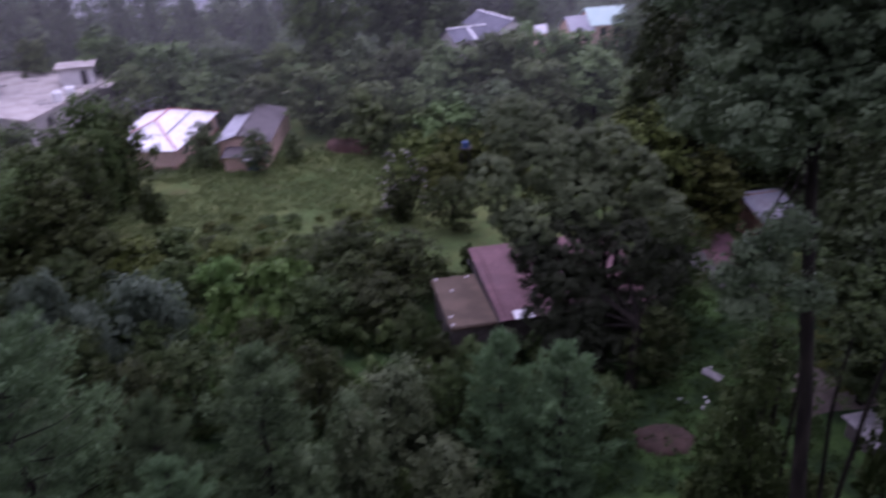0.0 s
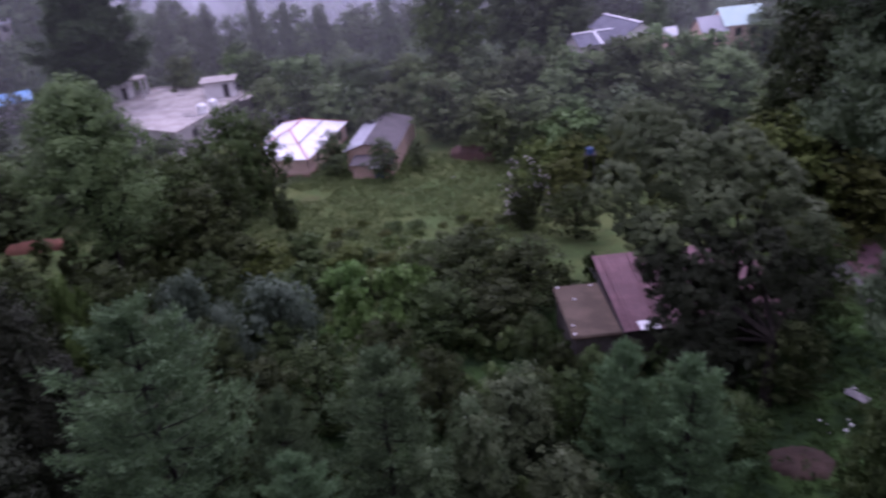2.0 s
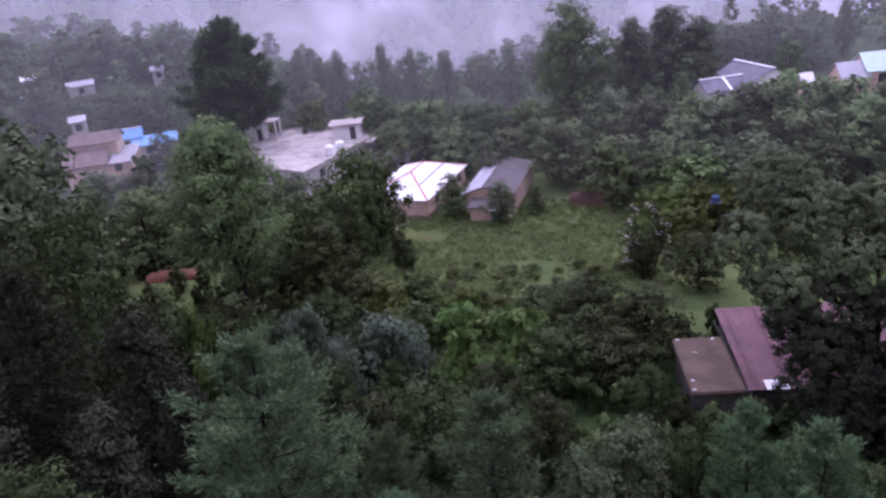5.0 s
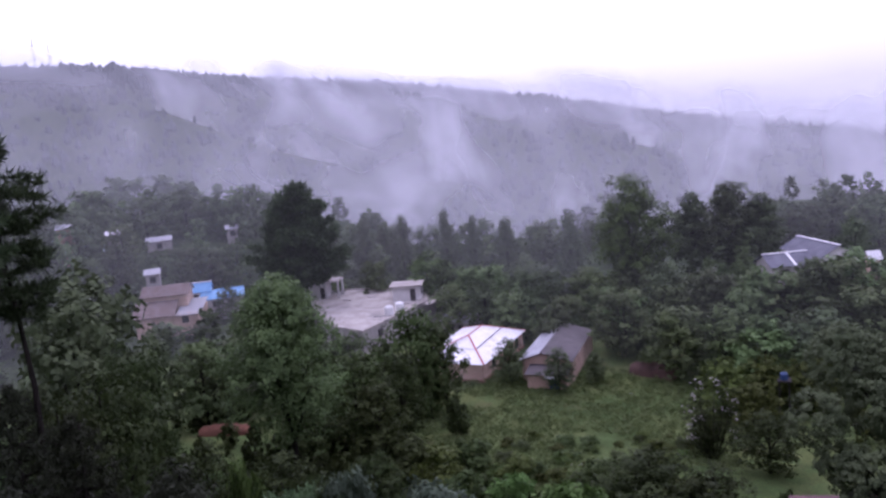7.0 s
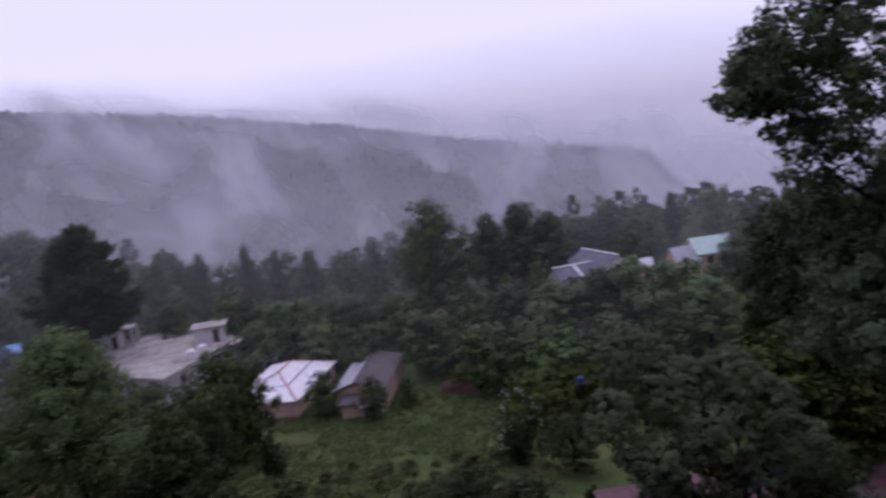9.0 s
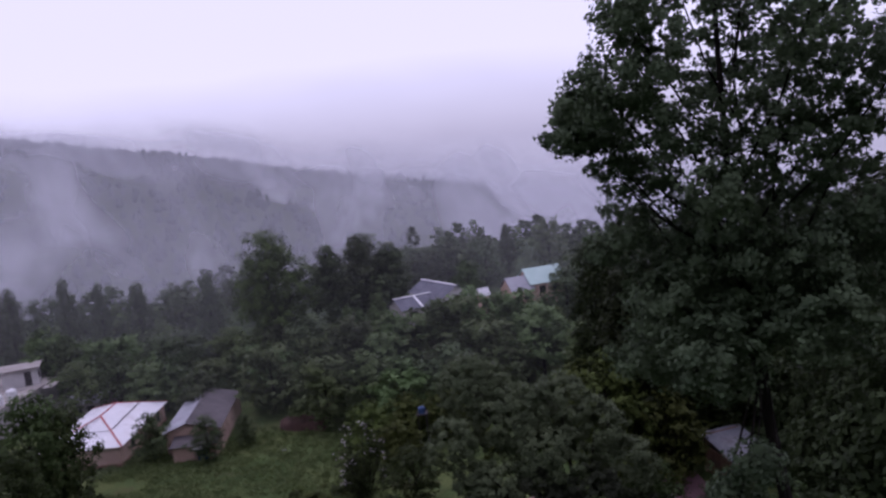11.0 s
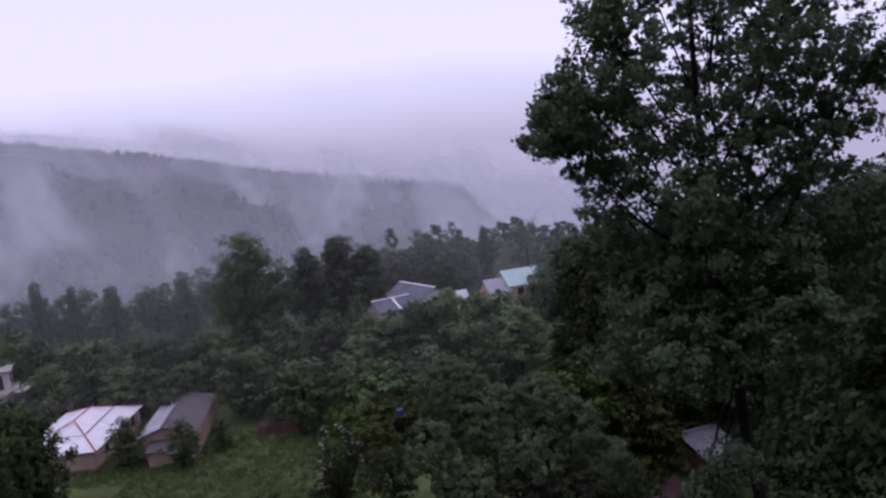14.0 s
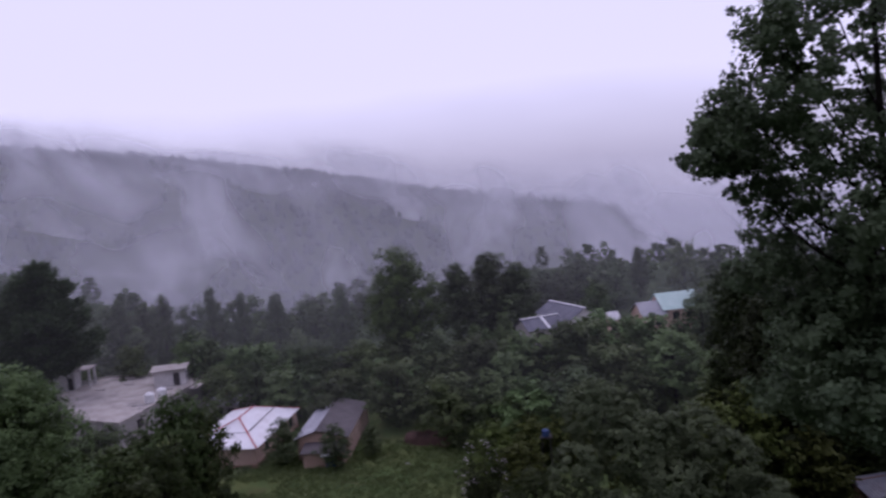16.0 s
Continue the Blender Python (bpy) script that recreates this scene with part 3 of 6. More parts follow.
kind("far_a", broadleaf(11, 12, 8, BELT_DARK, 58, 13, 0.95, base=0.02, lobes=9), 12, 8, "dark green broadleaf tree at the edge of the village")
kind("far_b", broadleaf(12, 12, 8, BELT_MID, 58, 13, 0.95, base=0.02, lobes=11), 12, 8, "full green broadleaf tree among the village houses")
kind("far_c", broadleaf(13, 12, 8, BELT_BRIGHT, 58, 13, 0.92, base=0.02, lobes=8), 12, 8, "fresh green broadleaf tree in the orchard belt")
kind("far_d", broadleaf(14, 12, 8, LEAF_OLIVE, 58, 13, 0.92, base=0.02, lobes=8), 12, 8, "yellowish green fruit tree with a low crown")
kind("belt_a", broadleaf(51, 9, 8, BELT_DARK, 165, 13, 0.46, base=0.03, lobes=16, clump=0.62), 9, 8, "dark green broadleaf tree among the village trees")
kind("belt_b", broadleaf(52, 9, 8, BELT_MID, 165, 13, 0.46, base=0.03, lobes=18, clump=0.62), 9, 8, "full rounded green tree in the village belt")
kind("belt_c", broadleaf(53, 9, 8, BELT_BRIGHT, 165, 13, 0.46, base=0.03, lobes=15, clump=0.62), 9, 8, "fresh green rounded tree in the village belt")
kind("belt_d", broadleaf(54, 9, 8, LEAF_OLIVE, 165, 13, 0.46, base=0.03, lobes=15, clump=0.62), 9, 8, "yellowish green low fruit tree")
kind("poplar", broadleaf(15, 13, 9, BELT_DARK, 270, 26, 0.38, base=0.04, lobes=22, clump=0.75, pointed=0.25, squash=1.1), 13, 9, "tall dark rounded tree standing above the others")
kind("oval", broadleaf(16, 14, 12, LEAF_BRIGHT, 560, 28, 0.36, base=0.05, lobes=30, clump=0.8, pointed=-0.2, squash=1.1), 14, 12, "tall bright green oval tree above the tree line")
kind("round", broadleaf(17, 6, 6, LEAF_GREY, 90, 24, 0.42, base=0.10, lobes=7), 6, 6, "small round grey-green tree")
kind("mid_dark", broadleaf(21, 12, 9, LEAF_DARK, 330, 17, 0.33, base=0.04, lobes=24, clump=0.6), 12, 9, "dense dark green broadleaf tree on the slope")
kind("mid_green", broadleaf(22, 12, 9, LEAF_MID, 270, 15, 0.41, base=0.06, lobes=22, clump=0.62), 12, 9, "leafy green tree standing beside the meadow")
kind("mid_bright", broadleaf(23, 12, 9, LEAF_BRIGHT, 280, 15, 0.41, base=0.08, lobes=22, clump=0.6), 12, 9, "open fresh green tree with layered boughs")
kind("mid_grey", broadleaf(24, 12, 9, LEAF_GREY, 270, 15, 0.41, base=0.06, lobes=22, clump=0.62), 12, 9, "grey-green leafy tree on the hillside")
kind("mid_olive", broadleaf(25, 12, 9, LEAF_OLIVE, 270, 15, 0.41, base=0.06, lobes=22, clump=0.62), 12, 9, "yellowish olive green tree on the slope")
kind("pine_broad", bough_tree(31, 25, 19, NEEDLE_DARK, 13, 10, 5, 30, 1.0, 0.24, 0.34, 0.30, 0.70, 1.1, spread=0.7), 25, 19, "broad dark pine with layered boughs rising above the roofs", "pine tree")
kind("layered", broadleaf(36, 20, 15, FRESH_LEAF, 860, 28, 0.30, base=0.26, lobes=38, clump=0.75, pointed=0.30, squash=0.8, trunk_r=0.30), 20, 15, "tall fresh green tree with layered spreading boughs")
kind("pine_tall", bough_tree(32, 26, 6.5, NEEDLE_DARK, 9, 7, 4, 32, 0.45, 0.07, 0.70, 0.10, 0.40, 0.55, 0.26), 26, 6.5, "tall dark pine with a bare trunk and ragged crown", "pine tree")
kind("plume_pine", bough_tree(33, 10, 7.5, NEEDLE_BLUE, 12, 8, 4, 46, 0.27, 0.055, 0.05, 0.55, 0.58, 0.58), 10, 7.5, "young blue-green pine with soft upturned plumes", "pine tree")
kind("plume_pine_b", bough_tree(34, 9, 5, NEEDLE_BLUE, 12, 7, 3, 46, 0.26, 0.055, 0.05, 0.62, 0.55, 0.52), 9, 5, "young blue-green pine with a slender pointed top", "pine tree")
kind("tall_dark", broadleaf(63, 24, 13, LEAF_SHADE, 720, 17, 0.52, base=0.03, lobes=44, clump=0.85), 24, 13, "tall dense dark green tree with shade painted into its leaves")
kind("leafy", broadleaf(61, 7, 5.5, LEAF_GREY, 300, 26, 0.17, base=0.05, lobes=22, clump=0.34), 7, 5.5, "small grey-green leafy tree on the near slope")
kind("brown_bush", broadleaf(62, 12, 6, LEAF_BROWN, 330, 26, 0.24, base=0.02, lobes=20, clump=0.5, pointed=0.35, squash=1.0), 12, 6, "dense dusky brown-green tree in the shade")
kind("cedar", pine(35, 12, 6, LEAF_BROWN, 20, 10, 22, 0.30, 0.08, base=0.06, tuft=0.42), 12, 6, "dark cedar with dense drooping tiers", "cedar tree")
kind("thicket_dark", shrub(46, 2.4, 3.0, LEAF_DARK, 36, 13, 0.42), 2.4, 3.0, "dark bush", "shrub")
kind("thicket_green", shrub(47, 2.4, 3.0, LEAF_MID, 36, 13, 0.42), 2.4, 3.0, "green bush", "shrub")
kind("shrub_dark", shrub(41, 2.4, 3.0, LEAF_DARK, 60, 26, 0.24), 2.4, 3.0, "dark green shrub in the rough grass", "shrub")
kind("shrub_green", shrub(42, 2.4, 3.0, LEAF_MID, 60, 26, 0.24), 2.4, 3.0, "green shrub in the rough grass", "shrub")
kind("shrub_bright", shrub(43, 2.4, 3.0, LEAF_BRIGHT, 60, 26, 0.24), 2.4, 3.0, "light green bush with fresh leaves", "shrub")
kind("shrub_silver", shrub(44, 3.0, 4.0, LEAF_SILVER, 110, 30, 0.22), 3.0, 4.0, "silvery grey bush with pale leaves", "shrub")
kind("shrub_olive", shrub(45, 2.4, 3.0, LEAF_OLIVE, 60, 26, 0.24), 2.4, 3.0, "olive brown shrub in the meadow", "shrub")

TREE_RNG = random.Random(77)


def plant(key, x, y, h, w, group="", lean=(0.0, 0.0)):
    """Sets a tree of that kind on the ground, with its height and crown width in metres."""
    root, h0, w0, used = KINDS[key]
    m = Matrix.Translation((x, y, ground(x, y) - 0.1)) @ pose(0, 0, 0, lean[0], lean[1], TREE_RNG.uniform(0, 360))
    size = Vector((w / w0, w / w0, h / h0))
    if used:
        ob = copy_thing(root, m @ Matrix.Diagonal((*(a / b for a, b in zip(size, root.scale)), 1)))
    else:
        root.matrix_basis = m @ Matrix.Diagonal((*size, 1))
        KINDS[key][3] = True
        ob = root
    if group:
        tagged(ob, group=group)
    return ob




# ---- buildings ----
def part(name, bm, mat, parent, label=""):
    me = bpy.data.meshes.new(name)
    bm.to_mesh(me)
    bm.free()
    me.materials.append(mat)
    ob = new(name, me)
    ob.parent = parent
    if label:
        tagged(ob, label)
    return ob


def box(x0, x1, y0, y1, z0, z1, bevel=0.0):
    bm = bmesh.new()
    bmesh.ops.create_cube(bm, size=1, matrix=Matrix.Translation(((x0 + x1) / 2, (y0 + y1) / 2, (z0 + z1) / 2)) @ Matrix.Diagonal((x1 - x0, y1 - y0, z1 - z0, 1)))
    if bevel:
        bmesh.ops.bevel(bm, geom=bm.edges[:], offset=bevel, segments=2, affect="EDGES")
    return bm


def prism(points, z0, z1):
    """A block over a ground plan."""
    bm = bmesh.new()
    low = [bm.verts.new((x, y, z0)) for x, y in points]
    top = [bm.verts.new((x, y, z1)) for x, y in points]
    n = len(points)
    bm.faces.new(top)
    bm.faces.new(low[::-1])
    for i in range(n):
        j = (i + 1) % n
        bm.faces.new((low[i], low[j], top[j], top[i]))
    bmesh.ops.recalc_face_normals(bm, faces=bm.faces[:])
    return bm


def sheet(a, b, c, d, wave=0.0, pitch=0.3, thick=0.05):
    """A roof plane with corners a, b (eave) and c, d (ridge, c above b), corrugated from eave to ridge."""
    a, b, c, d = (Vector(p) for p in (a, b, c, d))
    nor = (b - a).cross(d - a)
    if nor.length < 1e-6:
        nor = (b - a).cross(c - a)
    nor.normalize()
    if nor.z < 0:
        nor.negate()
    n = max(1, int((b - a).length / pitch * 2)) if wave else 1
    bm = bmesh.new()
    rows = []
    for i in range(n + 1):
        f = i / n
        off = nor * (wave if i % 2 else 0.0)
        e, r = a.lerp(b, f) + off, d.lerp(c, f) + off
        rows.append([bm.verts.new(p) for p in (e, r, r - nor * thick, e - nor * thick)])
    for p, q in zip(rows, rows[1:]):
        for k in range(4):
            bm.faces.new((p[k], q[k], q[(k + 1) % 4], p[(k + 1) % 4]))
    bm.faces.new(rows[0])
    bm.faces.new(rows[-1][::-1])
    bmesh.ops.remove_doubles(bm, verts=bm.verts[:], dist=0.0005)
    bmesh.ops.recalc_face_normals(bm, faces=bm.faces[:])
    return bm


def bar(a, b, w, h):
    """A straight strip of timber or tin from a to b."""
    a, b = Vector(a), Vector(b)
    d = (b - a).normalized()
    side = d.cross(Vector((0, 0, 1))).normalized() * w / 2
    up = side.cross(d).normalized() * h / 2
    bm = bmesh.new()
    ends = [[bm.verts.new(p + s * side + u * up) for s, u in ((-1, -1), (1, -1), (1, 1), (-1, 1))] for p in (a, b)]
    for k in range(4):
        bm.faces.new((ends[0][k], ends[0][(k + 1) % 4], ends[1][(k + 1) % 4], ends[1][k]))
    bm.faces.new(ends[0][::-1])
    bm.faces.new(ends[1])
    bmesh.ops.recalc_face_normals(bm, faces=bm.faces[:])
    return bm


def window(parent, x, y, z, w, h, face, frame_mat):
    """A window in a wall that looks along face ('-y', '+y', '+x', '-x'): a frame that stands proud round a dark pane."""
    ax = face[1]
    s = -1 if face[0] == "-" else 1

    def slab(u0, u1, v0, v1, d0, d1):
        lo, hi = sorted((s * d0, s * d1))
        return box(x + u0, x + u1, y + lo, y + hi, z + v0, z + v1) if ax == "y" else box(x + lo, x + hi, y + u0, y + u1, z + v0, z + v1)

    win = part("window", slab(-w / 2 - 0.08, w / 2 + 0.08, h, h + 0.09, 0.0, 0.08), frame_mat, parent)
    part("frame", slab(-w / 2 - 0.08, -w / 2, 0, h, 0.0, 0.06), frame_mat, win)
    part("frame", slab(w / 2, w / 2 + 0.08, 0, h, 0.0, 0.06), frame_mat, win)
    part("sill", slab(-w / 2 - 0.12, w / 2 + 0.12, -0.08, 0, 0.0, 0.12), frame_mat, win)
    part("pane", slab(-w / 2, w / 2, 0, h, -0.02, 0.012), GLASS, win)
    part("mullion", slab(-0.025, 0.025, 0, h, 0.012, 0.05), frame_mat, win)


def door(parent, x, y, z, w, h, face, mat):
    ax = face[1]
    s = -1 if face[0] == "-" else 1
    lo, hi = sorted((-0.02 * s, 0.05 * s))
    bm = box(x - w / 2, x + w / 2, y + lo, y + hi, z, z + h) if ax == "y" else box(x + lo, x + hi, y - w / 2, y + w / 2, z, z + h)
    part("door", bm, mat, parent)


def house(name, x, y, turn, label, z=None):
    root = new(name)
    root.matrix_basis = pose(x, y, ground(x, y) if z is None else z, 0, 0, turn)
    return tagged(root, label, "house")


def four_walls(parent, x0, x1, y0, y1, h, mat, t=0.25, low=-0.8):
    part("wall", box(x0, x1, y0, y0 + t, low, h), mat, parent)
    part("wall", box(x0, x1, y1 - t, y1, low, h), mat, parent)
    part("wall", box(x0, x0 + t, y0 + t, y1 - t, low, h), mat, parent)
    part("wall", box(x1 - t, x1, y0 + t, y1 - t, low, h), mat, parent)


def gable_fill(parent, x0, x1, y, t, z0, xr, zr, mat):
    """The triangle of wall under a gable."""
    bm = bmesh.new()
    f = [bm.verts.new(p) for p in ((x0, y, z0), (x1, y, z0), (xr, y, zr))]
    b = [bm.verts.new(p) for p in ((x0, y + t, z0), (x1, y + t, z0), (xr, y + t, zr))]
    bm.faces.new(f)
    bm.faces.new(b[::-1])
    for i in range(3):
        j = (i + 1) % 3
        bm.faces.new((f[i], b[i], b[j], f[j]))
    bmesh.ops.recalc_face_normals(bm, faces=bm.faces[:])
    part("gable", bm, mat, parent)


def hip_house():
    """White hipped tin roof with red caps over peach walls."""
    h = house("hip_roof_house", -32.5, 86.1, -3.5, "peach plastered house with white hipped tin roof and red caps", 0.0)
    w, d, e, r = 10.0, 15.6, 2.45, 4.15
    four_walls(h, -w + 0.4, -0.4, 0.4, d - 0.4, e, PINK_WALL)
    part("plinth", box(-w + 0.3, -0.3, 0.3, d - 0.3, -0.8, 0.35), BRICK_WALL, h)
    f, b = (-w / 2, 6.8, r), (-w / 2, 11.6, r)
    p = [(0, 0, e), (0, d, e), (-w, d, e), (-w, 0, e)]
    part("roof_plane", sheet(p[3], p[0], f, f, 0.03, 0.4), WHITE_TIN, h)
    part("roof_plane", sheet(p[0], p[1], b, f, 0.03, 0.4), WHITE_TIN, h)
    part("roof_plane", sheet(p[1], p[2], b, b, 0.03, 0.4), WHITE_TIN, h)
    part("roof_plane", sheet(p[2], p[3], f, b, 0.03, 0.4), WHITE_TIN, h)
    lift = Vector((0, 0, 0.06))
    for a, c in ((p[0], f), (p[3], f), (f, b), (p[1], b), (p[2], b)):
        part("ridge_cap", bar(Vector(a) + lift, Vector(c) + lift, 0.20, 0.06), RED_CAP, h, "red painted ridge cap")
    part("seam_strip", bar(Vector(p[0]).lerp(Vector(f), 0.5) + lift, Vector(p[1]).lerp(Vector(b), 0.55) + lift, 0.16, 0.05), DARK_TIN, h, "dark lapped seam")
    part("seam_strip", bar(Vector(p[0]).lerp(Vector(f), 0.5) + lift, Vector(p[3]).lerp(Vector(f), 0.5) + lift, 0.10, 0.05), GREY_TIN, h)
    window(h, -0.4, 4.0, 1.0, 1.0, 1.1, "+x", DARK_GAP)
    window(h, -0.4, 12.5, 1.0, 1.0, 1.1, "+x", DARK_GAP)
    door(h, -0.4, 8.0, 0.2, 1.0, 2.0, "+x", DARK_GAP)


def gable_house():
    """Grey gable roof over peach walls, with a lean-to porch and a blue door."""
    h = house("gable_roof_house", -22.2, 87.6, 1.0, "peach plastered house with a dark grey gabled tin roof", 0.0)
    x0, x1, d, e, r, xr = -6.2, 0.6, 13.8, 2.75, 3.75, -3.3
    four_walls(h, x0 + 0.35, x1 - 0.12, 0.4, d - 0.1, e, PINK_WALL)
    gable_fill(h, x0 + 0.35, x1 - 0.35, 0.4, 0.25, e, xr, r - 0.05, PINK_WALL)
    gable_fill(h, x0 + 0.35, x1 - 0.35, d - 0.65, 0.25, e, xr, r - 0.05, PINK_WALL)
    part("roof_plane", sheet((x1, 0, e), (x1, d, e), (xr, d, r), (xr, 0, r), 0.03, 0.4), DARK_TIN, h, "dark brownish grey tin slope")
    part("roof_plane", sheet((x0, d, e), (x0, 0, e), (xr, 0, r), (xr, d, r), 0.03, 0.4), GREY_TIN, h, "pale grey tin slope")
    part("ridge_cap", bar((xr, 0, r + 0.05), (xr, d, r + 0.05), 0.3, 0.06), DARK_TIN, h)
    part("porch_wall", box(-4.6, 0.2, -2.2, -2.0, -0.8, 1.7), PINK_WALL, h)
    part("porch_wall", box(0.0, 0.2, -2.0, 0.4, -0.8, 1.8), PINK_WALL, h)
    part("porch_roof", sheet((-4.9, -2.5, 1.85), (0.5, -2.5, 1.85), (0.5, 0.39, 2.25), (-4.9, 0.39, 2.25), 0.02, 0.3), DARK_TIN, h, "low dark lean-to roof")
    part("door", box(-1.9, -0.7, -2.27, -2.2, -0.3, 1.5), BLUE_PAINT, h, "blue painted double door")
    part("door_canopy", sheet((-2.3, -3.0, 1.62), (-0.2, -3.0, 1.62), (-0.2, -2.3, 1.78), (-2.3, -2.3, 1.78)), WHITE_TIN, h, "small white tin canopy")


def flat_house():
    """A concrete flat-roofed house with two stair heads."""
    h = house("flat_roof_house", -53.2, 93.1, 0, "bare cement house with a stained flat concrete roof and stair heads", 0.0)
    plan = [(-7.6, 2.9), (0, 0), (2.7, 20.0), (2.9, 23.5), (-14.8, 25.3), (-22.0, 23.2), (-20.0, 17.6)]
    inner = [(x * 0.985 - 0.1, 0.25 + y * 0.985) for x, y in plan]
    part("wall_block", prism(inner, -0.8, 4.2), RAW_WALL, h)
    part("roof_slab", prism(plan, 4.2, 4.5), CONCRETE, h, "stained pale concrete roof slab")
    ring = list(zip(plan, plan[1:] + plan[:1]))
    for a, b in (ring[3], ring[4]):
        part("parapet", bar((*a, 4.6), (*b, 4.6), 0.25, 0.3), CONCRETE, h)
    # stair head over the back corner
    m = new("stair_head")
    m.parent = h
    m.matrix_basis = pose(-0.7, 17.2, 4.5, 0, 0, 18)
    four_walls(m, -2.4, 2.2, 0, 3.4, 2.5, PLASTER, 0.2, 0.0)
    part("roof_slab", box(-2.9, 2.6, -0.6, 3.8, 2.5, 2.66, 0.03), CONCRETE, m)
    door(m, 0.9, 0, 0.02, 0.9, 2.0, "-y", DARK_GAP)
    window(m, 2.2, 1.2, 0.9, 1.0, 1.0, "+x", DARK_GAP)
    # stair head with an open arch
    m = new("stair_head")
    m.parent = h
    m.matrix_basis = pose(-17.9, 18.6, 4.5, 0, 0, 14)
    four_walls(m, -2.9, 0.9, 0, 3.0, 2.9, PLASTER, 0.2, 0.0)
    part("roof_slab", box(-3.2, 3.3, -0.3, 3.2, 2.9, 3.06, 0.03), CONCRETE, m)
    door(m, 0.2, 0, 0.02, 0.8, 1.9, "-y", DARK_GAP)
    for y in (-0.1, 2.7):
        part("post", box(2.9, 3.2, y, y + 0.3, 0, 2.9), PLASTER, m)
    part("low_wall", box(0.9, 2.9, 2.7, 2.9, 0, 0.7), PLASTER, m)
    for i in range(5):
        part("stone", box(-2.8 + i * 0.8, -2.5 + i * 0.8, 0.2 + 0.4 * (i % 3), 0.5 + 0.4 * (i % 3), 3.06, 3.2, 0.03), STONE, m)
    # openings on the long side, under the eave
    for f in (0.22, 0.45, 0.68):
        x, y = 2.7 * f - 0.05, 20 * f
        part("window", box(x - 0.08, x + 0.10, y - 0.6, y + 0.6, 2.5, 3.6), DARK_GAP, h)
    part("window", box(-5.6, -4.4, 2.15, 2.4, 2.4, 3.4), DARK_GAP, h)
    part("ledge", box(2.6, 3.9, 16.0, 19.5, 4.2, 4.35), CONCRETE, h)
    for x, y in ((-1.2, 15.2), (-2.0, 7.2), (-9.5, 19.5), (-13.0, 17.2)):
        part("rubble", box(x, x + 1.6, y, y + 0.3, 4.5, 4.62, 0.03), STONE, h)


def water_tank(x, y, z, r, height, mat, label):
    bm = bmesh.new()
    n = 20
    prof = [(r * 0.95, 0), (r, 0.06), (r * 0.97, height * 0.3), (r, height * 0.33), (r * 0.97, height * 0.62), (r, height * 0.65), (r * 0.97, height * 0.8), (r * 0.62, height * 0.93), (r * 0.35, height * 0.95)]
    rows = [[bm.verts.new((q * math.cos(2 * math.pi * k / n), q * math.sin(2 * math.pi * k / n), v)) for k in range(n)] for q, v in prof]
    for p, q in zip(rows, rows[1:]):
        for k in range(n):
            bm.faces.new((p[k], p[(k + 1) % n], q[(k + 1) % n], q[k]))
    bm.faces.new(rows[-1])
    bm.faces.new(rows[0][::-1])
    root = tagged(new("water_tank"), label, "water tank")
    root.matrix_basis = pose(x, y, z)
    part("barrel", bm, mat, root)
    bm = bmesh.new()
    bmesh.ops.create_cone(bm, cap_ends=True, segments=16, radius1=r * 0.37, radius2=r * 0.33, depth=height * 0.07, matrix=Matrix.Translation((0, 0, height * 0.98)))
    part("lid", bm, mat, root)


def simple_house(name, x, y, z, turn, w, d, e, r, wall_mat, roof_a, roof_b, label, cap=None, windows=2, low=-2.5):
    """A small gable house; its ridge runs along x."""
    h = house(name, x, y, turn, label, z)
    four_walls(h, -w / 2 + 0.3, w / 2 - 0.3, -d / 2 + 0.3, d / 2 - 0.3, e, wall_mat, low=low)
    part("roof_plane", sheet((-w / 2, -d / 2, e), (w / 2, -d / 2, e), (w / 2, 0, r), (-w / 2, 0, r), 0.03, 0.4), roof_a, h)
    part("roof_plane", sheet((w / 2, d / 2, e), (-w / 2, d / 2, e), (-w / 2, 0, r), (w / 2, 0, r), 0.03, 0.4), roof_b, h)
    for s in (-1, 1):
        xg = s * (w / 2 - 0.3)
        bm = bmesh.new()
        tri = [[bm.verts.new(p) for p in ((xx, -d / 2 + 0.3, e), (xx, d / 2 - 0.3, e), (xx, 0, r - 0.08))] for xx in (xg, xg - s * 0.25)]
        bm.faces.new(tri[0])
        bm.faces.new(tri[1][::-1])
        for i in range(3):
            bm.faces.new((tri[0][i], tri[1][i], tri[1][(i + 1) % 3], tri[0][(i + 1) % 3]))
        bmesh.ops.recalc_face_normals(bm, faces=bm.faces[:])
        part("gable", bm, wall_mat, h)
    if cap:
        part("ridge_cap", bar((-w / 2, 0, r + 0.06), (w / 2, 0, r + 0.06), 0.45, 0.08), cap, h, "white painted ridge cap")
    for i in range(windows):
        xw = -w / 2 + w * (i + 1) / (windows + 1)
        window(h, xw, -d / 2 + 0.3, e - 1.5, 0.9, 1.0, "-y", DARK_GAP)
    return h


hip_house()
gable_house()
flat_house()
water_tank(-53.3, 102.1, 4.5, 0.72, 1.45, TANK_WHITE, "white plastic water tank on the concrete roof")
water_tank(-52.6, 104.4, 4.5, 0.72, 1.45, TANK_WHITE, "white plastic water tank on the concrete roof")

simple_house("tin_roof_house", -43.5, 107.5, 0, -8, 5.5, 5.0, 2.5, 3.3, RAW_WALL, GREY_TIN, GREY_TIN, "small cement house with a pale grey tin roof")

